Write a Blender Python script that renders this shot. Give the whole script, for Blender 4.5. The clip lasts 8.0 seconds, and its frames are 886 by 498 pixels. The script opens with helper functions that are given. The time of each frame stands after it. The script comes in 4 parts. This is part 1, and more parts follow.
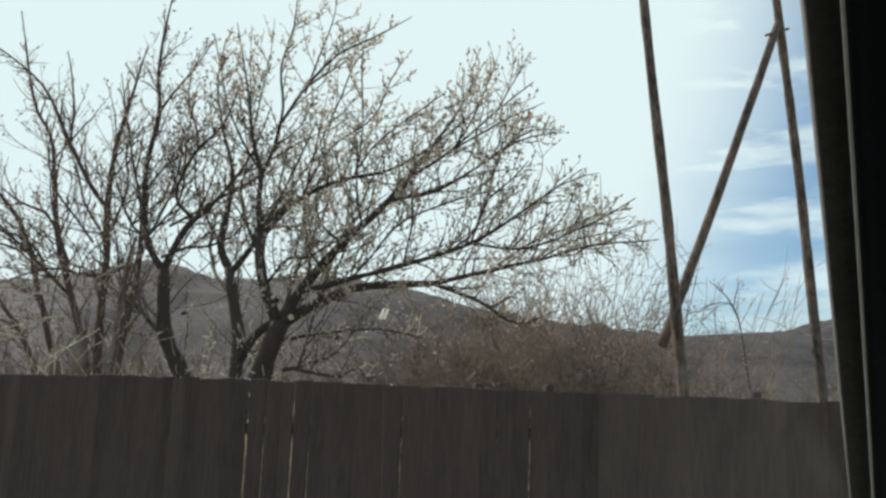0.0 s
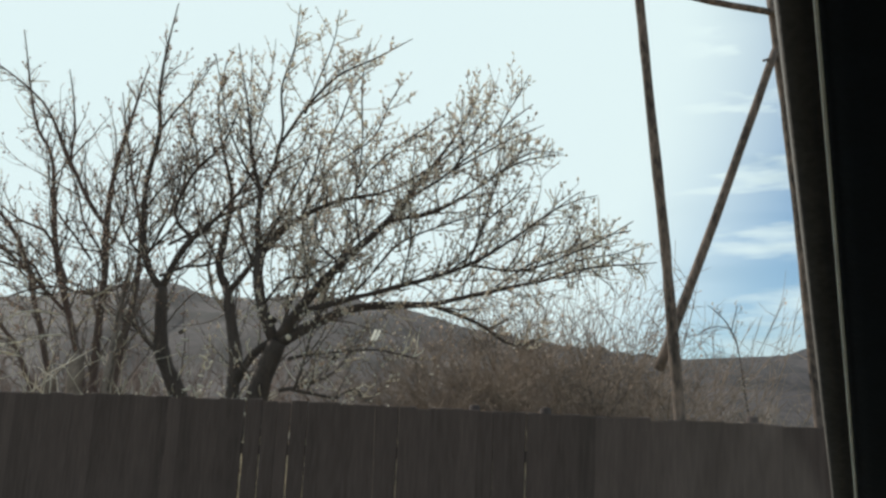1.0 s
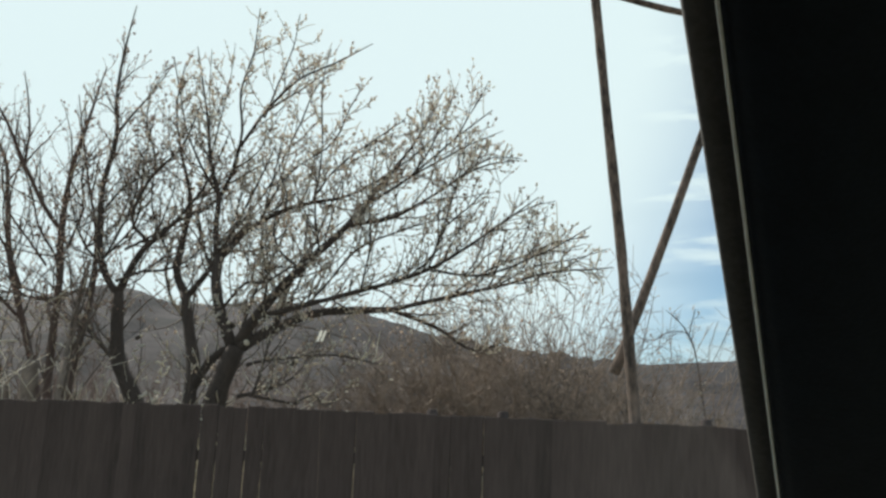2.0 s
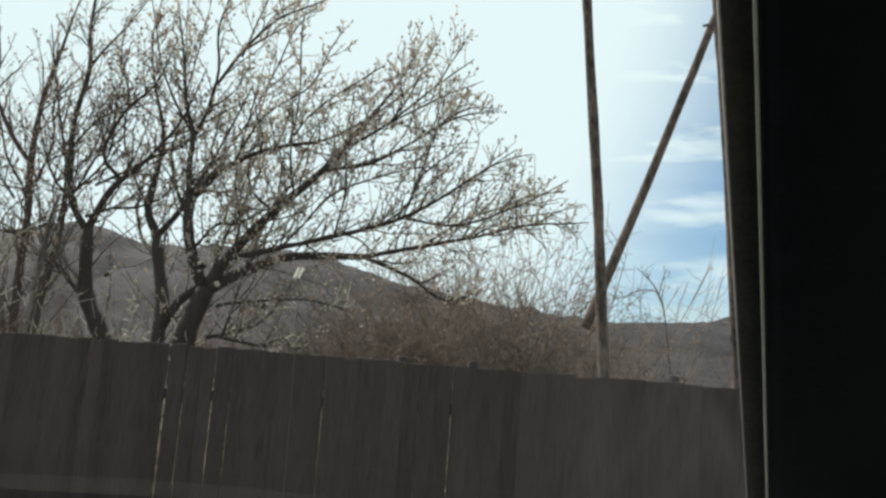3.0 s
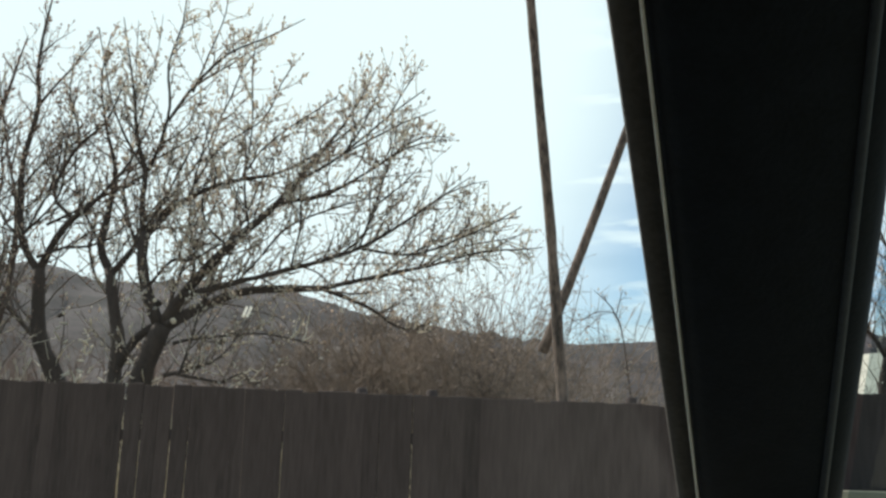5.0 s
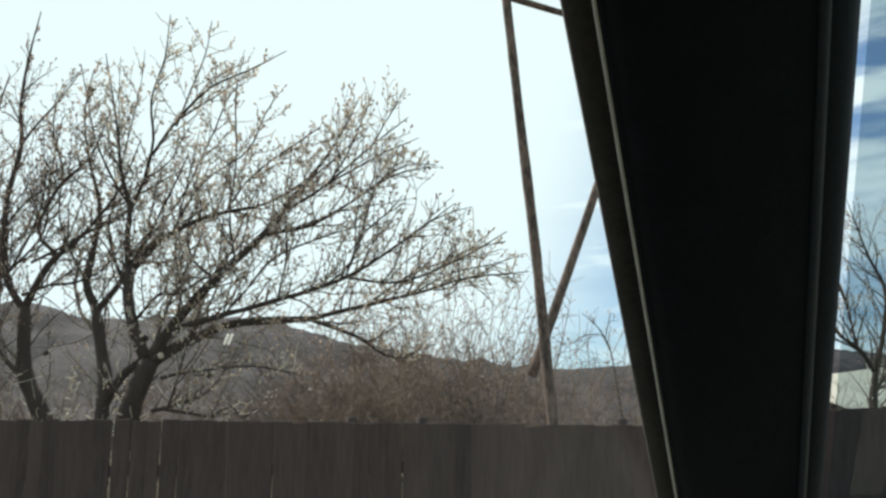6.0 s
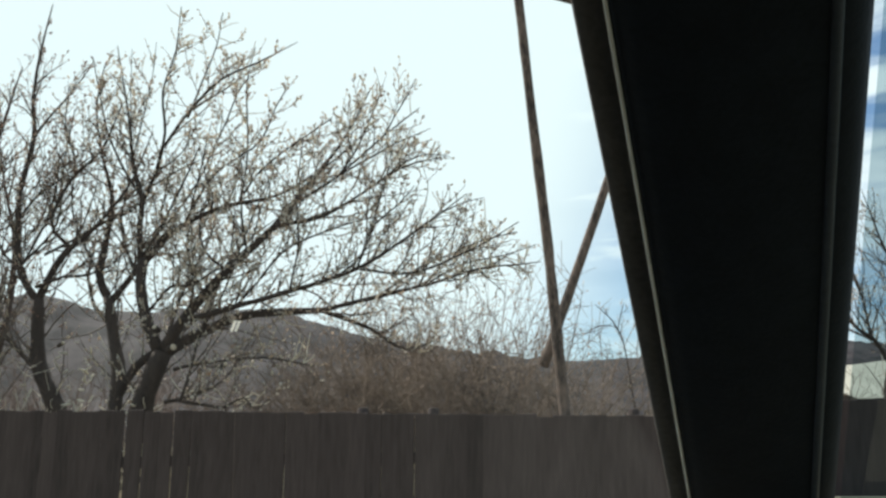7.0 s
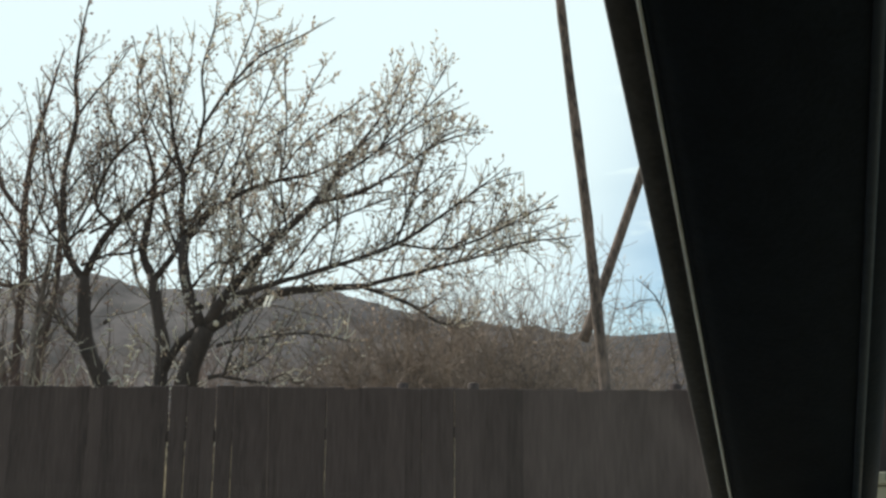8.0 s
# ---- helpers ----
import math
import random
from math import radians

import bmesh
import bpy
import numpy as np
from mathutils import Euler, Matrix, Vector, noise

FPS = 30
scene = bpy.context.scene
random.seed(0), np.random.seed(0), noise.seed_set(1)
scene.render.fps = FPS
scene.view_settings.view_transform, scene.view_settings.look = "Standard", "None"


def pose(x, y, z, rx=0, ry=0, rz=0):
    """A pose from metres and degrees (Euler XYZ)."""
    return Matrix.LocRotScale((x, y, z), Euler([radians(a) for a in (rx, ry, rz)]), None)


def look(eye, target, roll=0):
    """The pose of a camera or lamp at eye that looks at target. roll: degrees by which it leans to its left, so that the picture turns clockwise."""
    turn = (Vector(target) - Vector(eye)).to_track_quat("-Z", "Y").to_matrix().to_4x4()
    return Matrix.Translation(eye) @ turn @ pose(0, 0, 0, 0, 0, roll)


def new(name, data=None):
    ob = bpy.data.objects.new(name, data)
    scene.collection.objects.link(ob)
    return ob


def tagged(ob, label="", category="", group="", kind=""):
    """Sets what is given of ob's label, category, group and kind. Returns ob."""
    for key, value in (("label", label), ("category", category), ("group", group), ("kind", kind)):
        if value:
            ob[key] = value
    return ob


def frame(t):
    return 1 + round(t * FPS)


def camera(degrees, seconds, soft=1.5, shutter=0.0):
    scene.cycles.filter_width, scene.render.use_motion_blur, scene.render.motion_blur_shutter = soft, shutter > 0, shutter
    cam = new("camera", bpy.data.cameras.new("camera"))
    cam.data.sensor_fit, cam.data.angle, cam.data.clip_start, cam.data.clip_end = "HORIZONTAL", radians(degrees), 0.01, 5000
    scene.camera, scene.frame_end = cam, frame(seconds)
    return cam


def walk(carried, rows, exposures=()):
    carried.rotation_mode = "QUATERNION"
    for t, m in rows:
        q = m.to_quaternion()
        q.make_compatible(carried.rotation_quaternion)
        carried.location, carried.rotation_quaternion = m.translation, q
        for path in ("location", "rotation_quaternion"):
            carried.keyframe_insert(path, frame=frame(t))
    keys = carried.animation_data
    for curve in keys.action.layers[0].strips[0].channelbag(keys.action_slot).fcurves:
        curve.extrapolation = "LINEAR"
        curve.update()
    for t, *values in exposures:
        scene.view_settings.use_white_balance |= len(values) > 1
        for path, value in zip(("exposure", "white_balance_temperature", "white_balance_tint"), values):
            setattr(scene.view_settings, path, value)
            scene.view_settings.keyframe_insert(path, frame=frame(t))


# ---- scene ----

# ---- camera and walk ----
cam = camera(50.0, 8.0, soft=2.7)
PATH = [
    (0, 0.0000, 0.0000, 1.3500, 101.00, -1.18, -0.23),
    (0.5, 0.0070, -0.0004, 1.3508, 101.23, -1.43, -0.14),
    (1, 0.0151, -0.0032, 1.3505, 102.28, -1.68, -0.36),
    (1.5, 0.0415, -0.0040, 1.3355, 102.45, -1.28, -1.33),
    (2, 0.0524, -0.0062, 1.3394, 102.70, -1.28, -2.55),
    (2.2, 0.0630, 0.0026, 1.3327, 102.04, -3.66, -4.83),
    (3.3, 0.0296, 0.0408, 1.3246, 99.75, -2.84, -4.84),
    (3.5, 0.0466, 0.0195, 1.3322, 100.86, -2.55, -7.39),
    (4, 0.0607, 0.0130, 1.3219, 100.57, -2.49, -9.54),
    (4.5, 0.0554, -0.0023, 1.3345, 101.53, -2.45, -8.38),
    (4.7, 0.0580, -0.0012, 1.3342, 101.33, -2.02, -7.38),
    (5.8, 0.0740, -0.0009, 1.3234, 103.13, 0.89, -6.93),
    (6, 0.0794, -0.0033, 1.3190, 103.26, 0.68, -7.03),
    (6.5, 0.0758, -0.0086, 1.3196, 103.49, 0.92, -6.77),
    (7, 0.0908, 0.0193, 1.3106, 102.80, 0.67, -6.26),
    (7.5, 0.1102, 0.0465, 1.3104, 101.94, 0.87, -4.54),
    (8, 0.1103, 0.0475, 1.3112, 101.36, 0.63, -3.75),
]

walk(cam, [(t, pose(x, y, z, rx, ry, rz)) for t, x, y, z, rx, ry, rz in PATH],
     exposures=[(0.0, 0.05), (2.2, 0.06), (3.5, 0.15), (4.5, 0.24), (6.5, 0.21), (8.0, 0.19)])

# ---- sky, sun ----
SUN_AZ, SUN_EL = radians(-50.0), radians(36.0)   # azimuth from +y towards +x
SUN_DIR = Vector((math.sin(SUN_AZ) * math.cos(SUN_EL), math.cos(SUN_AZ) * math.cos(SUN_EL), math.sin(SUN_EL)))


def make_world():
    w = bpy.data.worlds.new("sky")
    scene.world = w
    w.use_nodes = True
    nt = w.node_tree
    nt.nodes.clear()
    N, L = nt.nodes.new, nt.links.new
    out, bg = N("ShaderNodeOutputWorld"), N("ShaderNodeBackground")
    sky = N("ShaderNodeTexSky")
    sky.sky_type, sky.sun_disc = "NISHITA", False
    sky.sun_elevation, sky.sun_rotation = SUN_EL, SUN_AZ
    sky.air_density, sky.dust_density = 1.0, 0.7
    gain = N("ShaderNodeVectorMath")
    gain.operation = "SCALE"
    gain.inputs["Scale"].default_value = 0.115
    tint = N("ShaderNodeVectorMath")
    tint.operation = "MULTIPLY"
    tint.inputs[1].default_value = (0.83, 0.99, 1.06)
    L(sky.outputs["Color"], tint.inputs[0])
    L(tint.outputs[0], gain.inputs[0])
    tc = N("ShaderNodeTexCoord")
    # bright thin cloud round the sun
    dot = N("ShaderNodeVectorMath")
    dot.operation = "DOT_PRODUCT"
    dot.inputs[1].default_value = Vector((-0.42, 0.82, 0.46)).normalized()
    L(tc.outputs["Generated"], dot.inputs[0])
    haze = N("ShaderNodeMapRange")
    haze.interpolation_type = "SMOOTHSTEP"
    haze.inputs["From Min"].default_value, haze.inputs["From Max"].default_value = 0.66, 0.80
    L(dot.outputs["Value"], haze.inputs["Value"])
    # broken cloud
    mp = N("ShaderNodeMapping")
    mp.inputs["Scale"].default_value = (1.2, 1.2, 6.5)
    mp.inputs["Rotation"].default_value = (0, radians(10), 0)
    mp.inputs["Location"].default_value = (0.35, 0.1, 0.22)
    L(tc.outputs["Generated"], mp.inputs["Vector"])
    no = N("ShaderNodeTexNoise")
    no.inputs["Scale"].default_value, no.inputs["Detail"].default_value, no.inputs["Roughness"].default_value = 3.6, 6.0, 0.58
    L(mp.outputs["Vector"], no.inputs["Vector"])
    cl = N("ShaderNodeMapRange")
    cl.interpolation_type = "SMOOTHSTEP"
    cl.inputs["From Min"].default_value, cl.inputs["From Max"].default_value = 0.38, 0.59
    L(no.outputs["Fac"], cl.inputs["Value"])
    # clearer air low down
    sz, el, thin = N("ShaderNodeSeparateXYZ"), N("ShaderNodeMapRange"), N("ShaderNodeMath")
    L(tc.outputs["Generated"], sz.inputs[0])
    el.inputs["From Min"].default_value, el.inputs["From Max"].default_value = 0.16, 0.32
    el.inputs["To Min"].default_value = 0.8
    L(sz.outputs["Z"], el.inputs["Value"])
    thin.operation = "MULTIPLY"
    L(cl.outputs["Result"], thin.inputs[0])
    L(el.outputs[0], thin.inputs[1])
    mx = N("ShaderNodeMath")
    mx.operation = "MAXIMUM"
    L(haze.outputs["Result"], mx.inputs[0])
    L(thin.outputs[0], mx.inputs[1])
    mix = N("ShaderNodeMix")
    mix.data_type = "RGBA"
    L(mx.outputs[0], mix.inputs["Factor"])
    L(gain.outputs[0], mix.inputs["A"])
    # grey undersides away from the bright part
    grey = N("ShaderNodeMix")
    grey.data_type = "RGBA"
    n2, g2, inv = N("ShaderNodeTexNoise"), N("ShaderNodeMapRange"), N("ShaderNodeMath")
    n2.inputs["Scale"].default_value, n2.inputs["Detail"].default_value = 5.5, 5.0
    L(mp.outputs["Vector"], n2.inputs["Vector"])
    g2.interpolation_type = "SMOOTHSTEP"
    g2.inputs["From Min"].default_value, g2.inputs["From Max"].default_value = 0.42, 0.68
    L(n2.outputs["Fac"], g2.inputs["Value"])
    inv.operation = "MULTIPLY_ADD"
    inv.inputs[1].default_value, inv.inputs[2].default_value = -0.9, 0.9
    L(haze.outputs["Result"], inv.inputs[0])
    gm = N("ShaderNodeMath")
    gm.operation = "MULTIPLY"
    L(inv.outputs[0], gm.inputs[0])
    L(g2.outputs["Result"], gm.inputs[1])
    L(gm.outputs[0], grey.inputs["Factor"])
    grey.inputs["A"].default_value = (0.775, 0.91, 0.935, 1)
    grey.inputs["B"].default_value = (0.56, 0.70, 0.75, 1)
    L(grey.outputs["Result"], mix.inputs["B"])
    L(mix.outputs["Result"], bg.inputs["Color"])
    bg.inputs["Strength"].default_value = 1.0
    L(bg.outputs[0], out.inputs["Surface"])


make_world()
sun = new("sun", bpy.data.lights.new("sun", "SUN"))
sun.data.energy, sun.data.angle, sun.data.color = 5.0, radians(0.6), (1.0, 0.93, 0.83)
sun.matrix_world = look(SUN_DIR * 50, (0, 0, 0))


# ---- materials ----
def material(name, base, rough=0.8, var=0.35, scale=6.0, fine=60.0, bump=0.3, stretch=(1, 1, 1), metallic=0.0, each=0.0, spec=0.3, second=None, through_light=0.0, tight=0.2):
    """Two scales of noise on a base colour, with bump; each: spread between pieces."""
    m = bpy.data.materials.new(name)
    m.use_nodes = True
    nt = m.node_tree
    N, L = nt.nodes.new, nt.links.new
    b = nt.nodes["Principled BSDF"]
    b.inputs["Roughness"].default_value = rough
    b.inputs["Metallic"].default_value = metallic
    b.inputs["Specular IOR Level"].default_value = spec
    tc, mp = N("ShaderNodeTexCoord"), N("ShaderNodeMapping")
    mp.inputs["Scale"].default_value = stretch
    L(tc.outputs["Object"], mp.inputs["Vector"])
    if each:
        # every piece takes its own stretch of the grain
        own, off = N("ShaderNodeObjectInfo"), N("ShaderNodeMath")
        off.operation = "MULTIPLY"
        off.inputs[1].default_value = 40.0
        L(own.outputs["Random"], off.inputs[0])
        L(off.outputs[0], mp.inputs["Location"])
    a, f = N("ShaderNodeTexNoise"), N("ShaderNodeTexNoise")
    a.inputs["Scale"].default_value, a.inputs["Detail"].default_value = scale, 4.0
    f.inputs["Scale"].default_value, f.inputs["Detail"].default_value = fine, 3.0
    L(mp.outputs[0], a.inputs["Vector"])
    L(mp.outputs[0], f.inputs["Vector"])
    mixn = N("ShaderNodeMath")
    mixn.operation = "MULTIPLY_ADD"
    mixn.inputs[1].default_value = 0.45
    L(f.outputs["Fac"], mixn.inputs[0])
    half = N("ShaderNodeMath")
    half.operation = "MULTIPLY"
    half.inputs[1].default_value = 0.55
    L(a.outputs["Fac"], half.inputs[0])
    L(half.outputs[0], mixn.inputs[2])
    src = mixn.outputs[0]
    if each:
        oi, am = N("ShaderNodeObjectInfo"), N("ShaderNodeMath")
        am.operation = "MULTIPLY_ADD"
        am.inputs[1].default_value = each
        L(oi.outputs["Random"], am.inputs[0])
        L(src, am.inputs[2])
        sb = N("ShaderNodeMath")
        sb.operation = "SUBTRACT"
        sb.inputs[1].default_value = each / 2
        L(am.outputs[0], sb.inputs[0])
        src = sb.outputs[0]
    ramp = N("ShaderNodeValToRGB")
    lo = tuple(c * (1 - var) for c in base)
    hi = tuple(min(1, c * (1 + var)) for c in (second or base))
    ramp.color_ramp.elements[0].position, ramp.color_ramp.elements[1].position = 0.5 - tight, 0.5 + tight
    ramp.color_ramp.elements[0].color, ramp.color_ramp.elements[1].color = (*lo, 1), (*hi, 1)
    L(src, ramp.inputs["Fac"])
    L(ramp.outputs["Color"], b.inputs["Base Color"])
    if bump:
        bp = N("ShaderNodeBump")
        bp.inputs["Strength"].default_value, bp.inputs["Distance"].default_value = bump, 0.01
        L(mixn.outputs[0], bp.inputs["Height"])
        L(bp.outputs[0], b.inputs["Normal"])
    if through_light:
        tr, ms = N("ShaderNodeBsdfTranslucent"), N("ShaderNodeMixShader")
        L(ramp.outputs["Color"], tr.inputs["Color"])
        ms.inputs["Fac"].default_value = through_light
        L(b.outputs[0], ms.inputs[1])
        L(tr.outputs[0], ms.inputs[2])
        L(ms.outputs[0], nt.nodes["Material Output"].inputs["Surface"])
    return m


BARK = material("bark", (0.024, 0.0175, 0.015), 0.9, 0.5, 8, 70, 0.6, (1, 1, 0.3), second=(0.046, 0.033, 0.027))
TWIG = material("twig_bark", (0.050, 0.038, 0.031), 0.7, 0.4, 3, 40, 0.0, second=(0.115, 0.086, 0.067))
def bud_material(name, stops, through_light):
    """Closed and opened buds, each with its own colour from russet to cream."""
    m = bpy.data.materials.new(name)
    m.use_nodes = True
    nt = m.node_tree
    N, L = nt.nodes.new, nt.links.new
    b = nt.nodes["Principled BSDF"]
    b.inputs["Roughness"].default_value, b.inputs["Specular IOR Level"].default_value = 0.65, 0.25
    own, ramp = N("ShaderNodeNewGeometry"), N("ShaderNodeValToRGB")
    L(own.outputs["Random Per Island"], ramp.inputs["Fac"])
    el = ramp.color_ramp.elements
    while len(el) < len(stops):
        el.new(0.5)
    for e, (at, c) in zip(el, stops):
        e.position, e.color = at, (*c, 1)
    tc, no, mu = N("ShaderNodeTexCoord"), N("ShaderNodeTexNoise"), N("ShaderNodeMix")
    no.inputs["Scale"].default_value, no.inputs["Detail"].default_value = 90.0, 2.0
    L(tc.outputs["Object"], no.inputs["Vector"])
    mu.data_type, mu.blend_type = "RGBA", "MULTIPLY"
    mu.inputs["Factor"].default_value = 0.3
    L(ramp.outputs["Color"], mu.inputs["A"])
    L(no.outputs["Color"], mu.inputs["B"])
    L(mu.outputs["Result"], b.inputs["Base Color"])
    tr, ms = N("ShaderNodeBsdfTranslucent"), N("ShaderNodeMixShader")
    L(mu.outputs["Result"], tr.inputs["Color"])
    ms.inputs["Fac"].default_value = through_light
    L(b.outputs[0], ms.inputs[1])
    L(tr.outputs[0], ms.inputs[2])
    L(ms.outputs[0], nt.nodes["Material Output"].inputs["Surface"])
    return m


RED_BARK = material("reddish_bark", (0.045, 0.027, 0.024), 0.9, 0.5, 8, 70, 0.6, (1, 1, 0.3), second=(0.095, 0.060, 0.050))
BUD = bud_material("pale_bud", [(0.0, (0.34, 0.24, 0.19)), (0.2, (0.70, 0.58, 0.47)), (0.5, (0.90, 0.83, 0.72)), (1.0, (0.95, 0.92, 0.86))], 0.7)
RUSSET_BUD = bud_material("russet_bud", [(0.0, (0.22, 0.12, 0.095)), (0.4, (0.48, 0.33, 0.26)), (0.7, (0.75, 0.62, 0.51)), (1.0, (0.92, 0.86, 0.78))], 0.6)
WARM_LEAF = material("russet_leaf", (0.29, 0.20, 0.15), 0.7, 0.6, 2.5, 9, 0.0, second=(0.56, 0.43, 0.33), through_light=0.4)
SHRUB = material("shrub_twig", (0.098, 0.074, 0.059), 0.8, 0.7, 1.2, 12, 0.0, second=(0.20, 0.150, 0.116))
BRUSH = material("pale_brush_twig", (0.095, 0.074, 0.057), 0.8, 0.5, 1.2, 12, 0.0, second=(0.19, 0.150, 0.112))
PALE_BARK = material("pale_bark", (0.105, 0.080, 0.066), 0.9, 0.5, 6, 50, 0.6, (1, 1, 0.4), second=(0.20, 0.155, 0.125))
# sunlight on the twigs is put into this near-white colour
SUNLIT_TWIG = material("sunlit_twig", (0.60, 0.52, 0.42), 0.75, 0.3, 2, 14, 0.0, second=(0.80, 0.72, 0.60), through_light=0.25)
TANGLE = material("dark_tangle_twig", (0.075, 0.050, 0.041), 0.8, 0.5, 1.2, 12, 0.0, second=(0.16, 0.105, 0.082))
DRY_GRASS = material("dry_grass", (0.40, 0.35, 0.25), 0.8, 0.5, 2, 20, 0.0, through_light=0.5)
MEADOW = material("dry_meadow", (0.46, 0.44, 0.36), 0.9, 0.25, 0.05, 0.8, 0.0)
CUT = material("fresh_cut_wood", (0.62, 0.53, 0.40), 0.7, 0.2, 30, 90, 0.1)
STRAW = material("dry_stalk", (0.34, 0.28, 0.20), 0.8, 0.4, 2, 20, 0.0)
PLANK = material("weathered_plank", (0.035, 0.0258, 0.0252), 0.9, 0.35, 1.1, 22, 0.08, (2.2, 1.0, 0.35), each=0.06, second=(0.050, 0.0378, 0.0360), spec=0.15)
LOG = material("weathered_log", (0.030, 0.022, 0.019), 0.85, 0.45, 9, 45, 0.6, (1, 1, 0.35), second=(0.105, 0.076, 0.062), tight=0.12)
IRON = material("rusty_iron", (0.10, 0.07, 0.055), 0.6, 0.4, 20, 90, 0.3, metallic=0.6)
GROUND = material("dry_grass_ground", (0.24, 0.19, 0.12), 0.95, 0.45, 0.6, 14, 0.5, second=(0.32, 0.27, 0.17))
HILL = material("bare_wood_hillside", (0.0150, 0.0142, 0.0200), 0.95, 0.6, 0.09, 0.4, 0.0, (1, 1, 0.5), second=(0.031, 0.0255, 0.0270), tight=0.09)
TRIM = material("black_trim", (0.0085, 0.0125, 0.0175), 0.75, 0.3, 30, 220, 0.15, spec=0.2)
RIDGE = material("satin_skylit_edge", (0.040, 0.050, 0.060), 0.5, 0.2, 20, 160, 0.1)
SEAL = material("grey_rubber_seal", (0.085, 0.080, 0.075), 0.7, 0.25, 20, 160, 0.2, spec=0.2)
BEAD = material("light_bead", (0.70, 0.69, 0.64), 0.4, 0.15, 40, 150, 0.0)
DARK = material("dark_cabin_lining", (0.03, 0.03, 0.032), 0.9, 0.3, 12, 120, 0.2)
SILL = material("door_paint", (0.24, 0.23, 0.17), 0.75, 0.15, 4, 60, 0.0, spec=0.2)
TYRE = material("tyre_rubber", (0.02, 0.02, 0.02), 0.9, 0.3, 10, 80, 0.2)
SPOT_WHITE = material("spot_white", (0.85, 0.84, 0.80), 0.8, 0.05, 30, 200, 0.0, through_light=0.6)


def glass_material(name, veil, glare=0.0, tint=(0.95, 0.97, 0.96)):
    """Clear pane with a weak mirror and a thin milky veil imitating haze."""
    m = bpy.data.materials.new(name)
    m.use_nodes = True
    nt = m.node_tree
    nt.nodes.clear()
    N, L = nt.nodes.new, nt.links.new
    out, tr, gl, fr = N("ShaderNodeOutputMaterial"), N("ShaderNodeBsdfTransparent"), N("ShaderNodeBsdfGlossy"), N("ShaderNodeFresnel")
    tr.inputs["Color"].default_value = (*tint, 1)
    gl.inputs["Roughness"].default_value = 0.02
    fr.inputs["IOR"].default_value = 1.16
    m1 = N("ShaderNodeMixShader")
    L(fr.outputs[0], m1.inputs["Fac"])
    L(tr.outputs[0], m1.inputs[1])
    L(gl.outputs[0], m1.inputs[2])
    df = N("ShaderNodeBsdfTranslucent")
    df.inputs["Color"].default_value = (0.75, 0.72, 0.66, 1)
    m2 = N("ShaderNodeMixShader")
    tc, no = N("ShaderNodeTexCoord"), N("ShaderNodeTexNoise")
    no.inputs["Scale"].default_value, no.inputs["Detail"].default_value = 7.0, 5.0
    L(tc.outputs["Object"], no.inputs["Vector"])
    mr = N("ShaderNodeMapRange")
    mr.inputs["To Min"].default_value, mr.inputs["To Max"].default_value = veil * 0.6, veil * 1.4
    L(no.outputs["Fac"], mr.inputs["Value"])
    fac = mr.outputs[0]
    if glare:
        # reflected glare in the lower corner by the pillar, imitated by a milky patch
        mp, wv = N("ShaderNodeMapping"), N("ShaderNodeTexNoise")
        mp.inputs["Rotation"].default_value = (0, radians(-22), 0)
        mp.inputs["Scale"].default_value = (22, 3, 2.2)
        L(tc.outputs["Object"], mp.inputs["Vector"])
        wv.inputs["Scale"].default_value, wv.inputs["Detail"].default_value = 1.0, 2.0
        L(mp.outputs[0], wv.inputs["Vector"])
        sep = N("ShaderNodeSeparateXYZ")
        L(tc.outputs["Object"], sep.inputs[0])
        slant = N("ShaderNodeMath")
        slant.operation = "MULTIPLY_ADD"
        slant.inputs[1].default_value = 1.0
        L(sep.outputs["X"], slant.inputs[0])
        L(sep.outputs["Z"], slant.inputs[2])

        def fade(src, a, b):
            mr2 = N("ShaderNodeMapRange")
            mr2.interpolation_type = "SMOOTHSTEP"
            mr2.inputs["From Min"].default_value, mr2.inputs["From Max"].default_value = a, b
            L(src, mr2.inputs["Value"])
            return mr2.outputs[0]

        def times(a, b):
            mu = N("ShaderNodeMath")
            mu.operation = "MULTIPLY"
            L(a, mu.inputs[0])
            L(b, mu.inputs[1])
            return mu.outputs[0]

        area = times(times(fade(sep.outputs["X"], 0.08, 0.34), fade(sep.outputs["Z"], 1.52, 1.37)), fade(slant.outputs[0], 1.785, 1.755))
        # brighter streak of the same painted glare along its slanted edge
        edge = times(times(fade(slant.outputs[0], 1.725, 1.765), fade(slant.outputs[0], 1.785, 1.765)), fade(sep.outputs["Z"], 1.52, 1.43))
        both = N("ShaderNodeMath")
        both.operation = "MULTIPLY_ADD"
        both.inputs[1].default_value = 0.45
        L(edge, both.inputs[0])
        L(area, both.inputs[2])
        area = both.outputs[0]
        st, ad = N("ShaderNodeMapRange"), N("ShaderNodeMath")
        st.inputs["From Min"].default_value, st.inputs["From Max"].default_value = 0.25, 0.75
        st.inputs["To Min"].default_value, st.inputs["To Max"].default_value = glare * 0.15, glare * 1.15
        L(wv.outputs["Fac"], st.inputs["Value"])
        L(mr.outputs[0], ad.inputs[0])
        L(times(area, st.outputs[0]), ad.inputs[1])
        fac = ad.outputs[0]
    L(fac, m2.inputs["Fac"])
    L(m1.outputs[0], m2.inputs[1])
    L(df.outputs[0], m2.inputs[2])
    L(m2.outputs[0], out.inputs["Surface"])
    return m


GLASS = glass_material("windscreen_glass", 0.006, 0.011)
